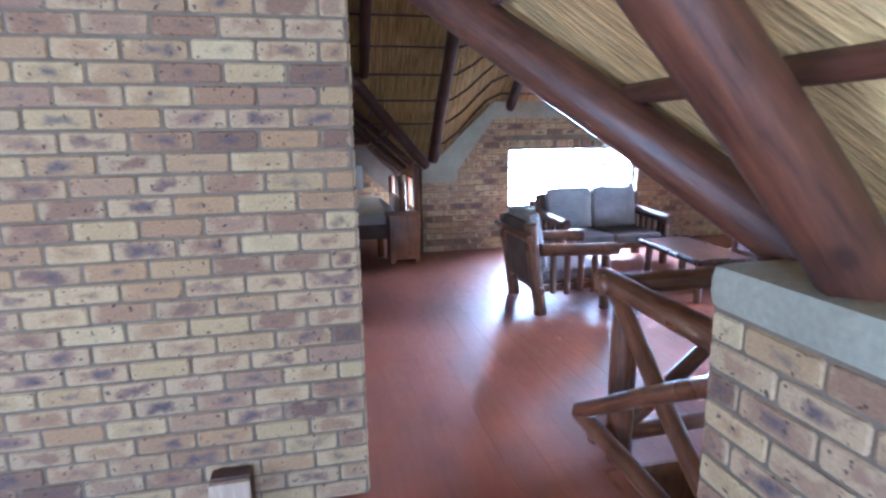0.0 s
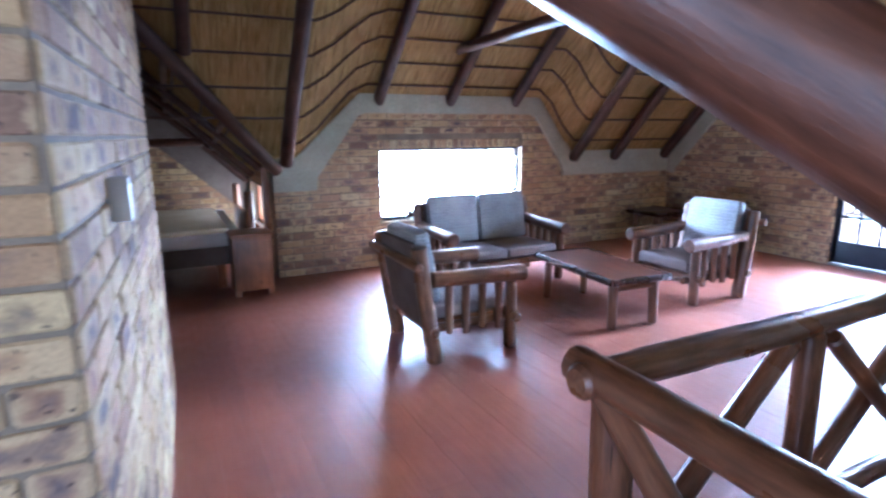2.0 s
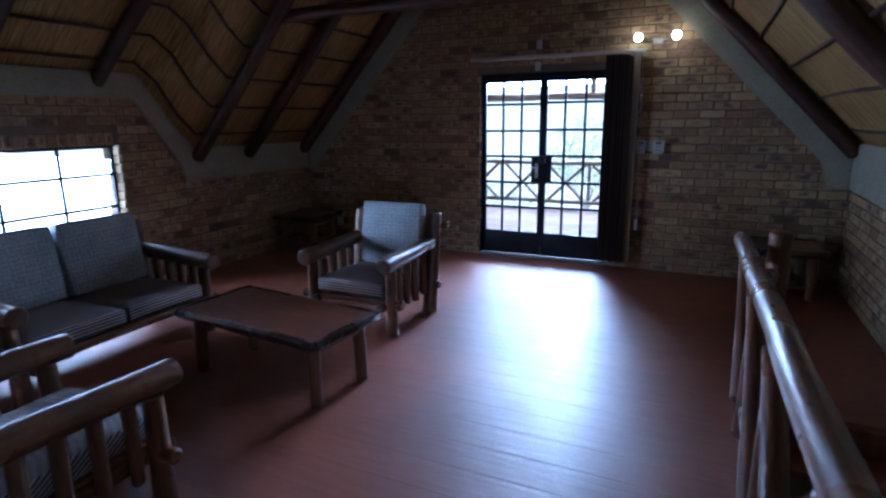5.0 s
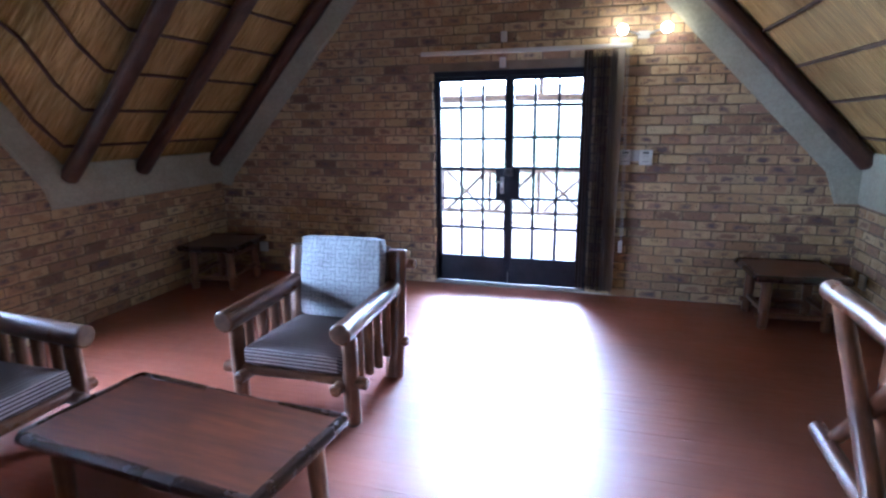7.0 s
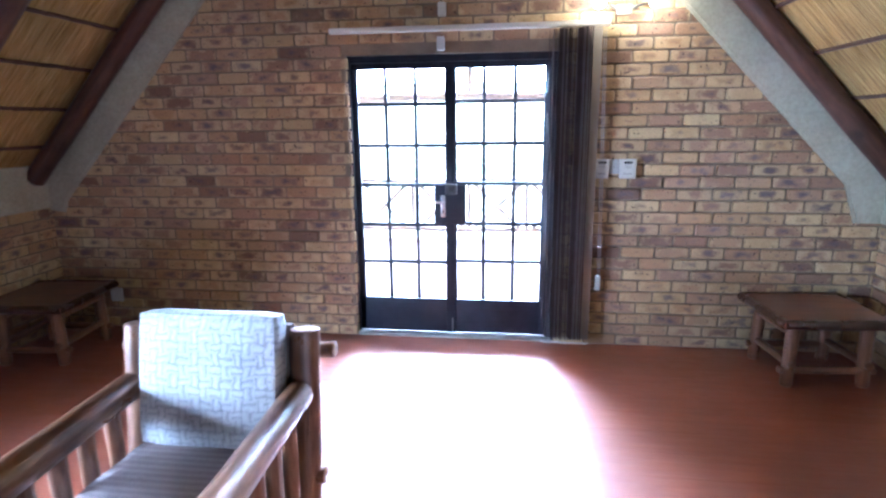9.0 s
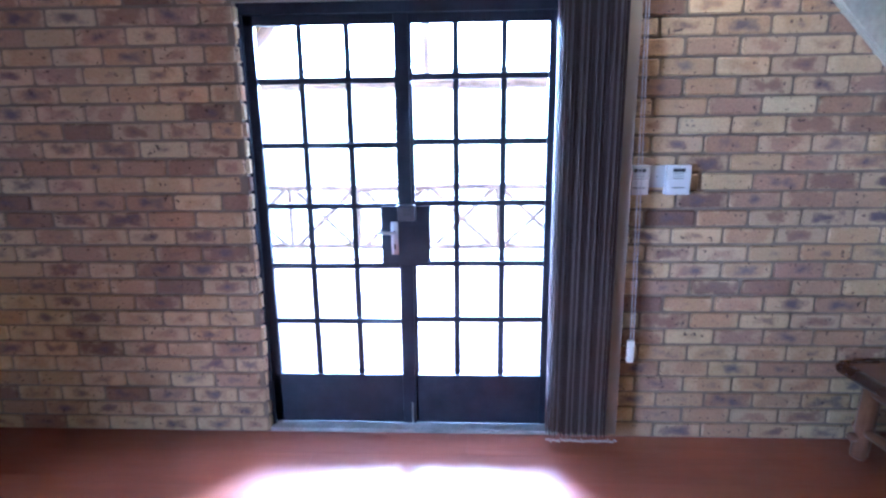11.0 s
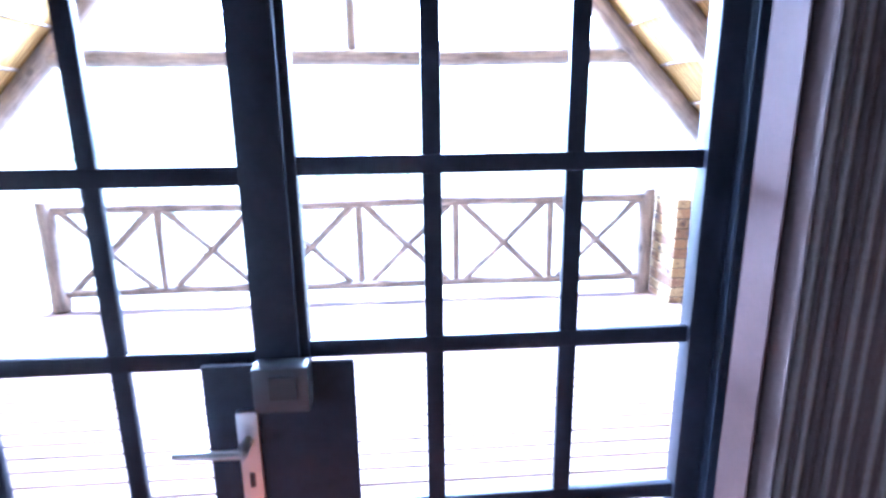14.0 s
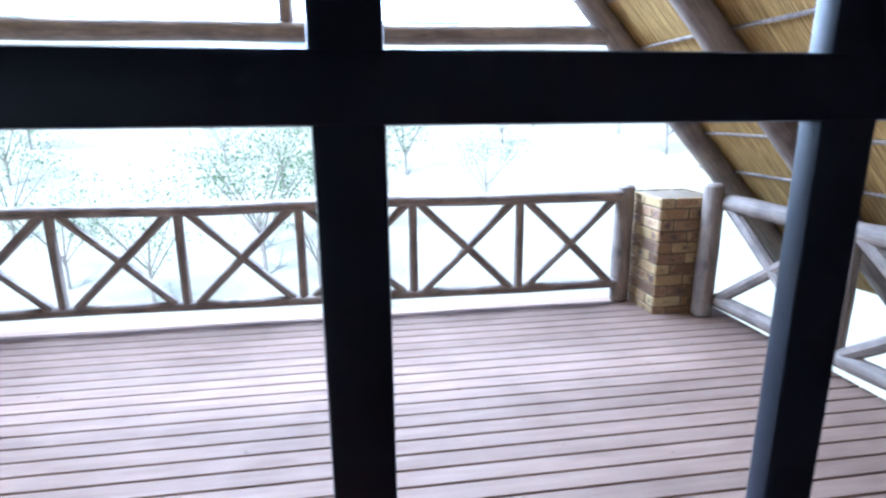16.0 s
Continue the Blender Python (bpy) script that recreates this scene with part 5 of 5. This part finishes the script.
def bush_tree(x, y, h, seed):
    rnd = random.Random(seed)
    t = thing("tree", pose(x, y, ground_z(x, y) - 0.15), "sparse green bushveld tree beyond the balcony", "tree", "bush trees")
    bm = bmesh.new()
    tips = []
    pole((0, 0, 0), (0.1, 0.05, h * 0.35), 0.06 * h / 4, 0.04 * h / 4, bm, 8)
    for k in range(7):
        a = k * 0.9 + rnd.uniform(-0.3, 0.3)
        r = h * rnd.uniform(0.22, 0.45)
        tip = Vector((math.cos(a) * r, math.sin(a) * r, h * rnd.uniform(0.6, 0.98)))
        pole((0.1, 0.05, h * rnd.uniform(0.22, 0.34)), tip, 0.026 * h / 4, 0.008, bm, 6)
        tips += [tip * rnd.uniform(0.7, 1.0) + Vector((0.05, 0, h * 0.06)) for _ in range(4)]
    part("trunk", bm, BARK, t)
    V, F = [], []
    for tip in tips:
        for _ in range(60):
            d = Vector((rnd.gauss(0, 1), rnd.gauss(0, 1), rnd.gauss(0, 0.8))) * h * 0.10
            c = tip + d
            s = rnd.uniform(0.02, 0.055) * h / 4
            u = Vector((rnd.gauss(0, 1), rnd.gauss(0, 1), rnd.gauss(0, 1))).normalized() * s
            w = Vector((rnd.gauss(0, 1), rnd.gauss(0, 1), rnd.gauss(0, 1))).normalized() * s * 0.6
            n = len(V)
            V += [tuple(c - u), tuple(c + w), tuple(c + u), tuple(c - w)]
            F.append((n, n + 1, n + 2, n + 3))
    me = bpy.data.meshes.new("crown")
    me.from_pydata(V, [], F)
    me.materials.append(LEAF)
    ob = new("crown", me)
    ob.parent = t
    return t


rnd = random.Random(33)
for k in range(20):
    d = 12 + 32 * (k / 20) ** 1.2
    a = radians(rnd.uniform(-36, 36))
    bush_tree(9 + d * math.cos(a), 4 + d * math.sin(a), rnd.uniform(2.3, 4.0) * (1 + d / 120), 100 + k)

# ---- bricks of the walls ----
lay_bricks(wall_gable, gpoly, ghole, lambda u, v: 1.6 < u < 5.6 and 0.5 < v < 1.9 and not (GU(DOOR_Y1) < u < GU(DOOR_Y0)), 1, 0.0)
lay_bricks(wall_north, npoly, [(WIN[0], WIN[1], WIN[2], WIN[3] + 0.115)], lambda u, v: v < 1.75, 2, 0.0, [(WIN[0] - 0.02, WIN[1] + 0.02, WIN[3] + 0.005, WIN[3] + 0.11)])
lay_bricks(wall_south, spoly, shole, lambda u, v: v > -0.1, 3, 0.0)
lay_bricks(wall_pier, ppoly, [], lambda u, v: u > -2.6 and v < 2.4, 4, 0.0)
lay_bricks(wall_pier_east, epoly, [], lambda u, v: v < 2.4, 5, 0.0)
lay_bricks(wall_knee, kpoly, [], lambda u, v: u < 1.5, 6, 0.0)
lay_bricks(wall_bed_north, fpoly, [], lambda u, v: u > -0.6 and v < 2.0, 7, 0.0)
lay_bricks(wall_bed_east, bpoly, [(0.15, 1.65, 0.42, 0.97)], lambda u, v: u > 0.5, 8, 0.0)
reveal_bricks(wall_gable, GU(DOOR_Y1), 1, 0.0, DOOR_Z, 0.24, 31)
reveal_bricks(wall_gable, GU(DOOR_Y0), -1, 0.0, DOOR_Z, 0.24, 32)
reveal_bricks(wall_north, WIN[0], 1, WIN[2], WIN[3], 0.24, 33)
reveal_bricks(wall_north, WIN[1], -1, WIN[2], WIN[3], 0.24, 34)
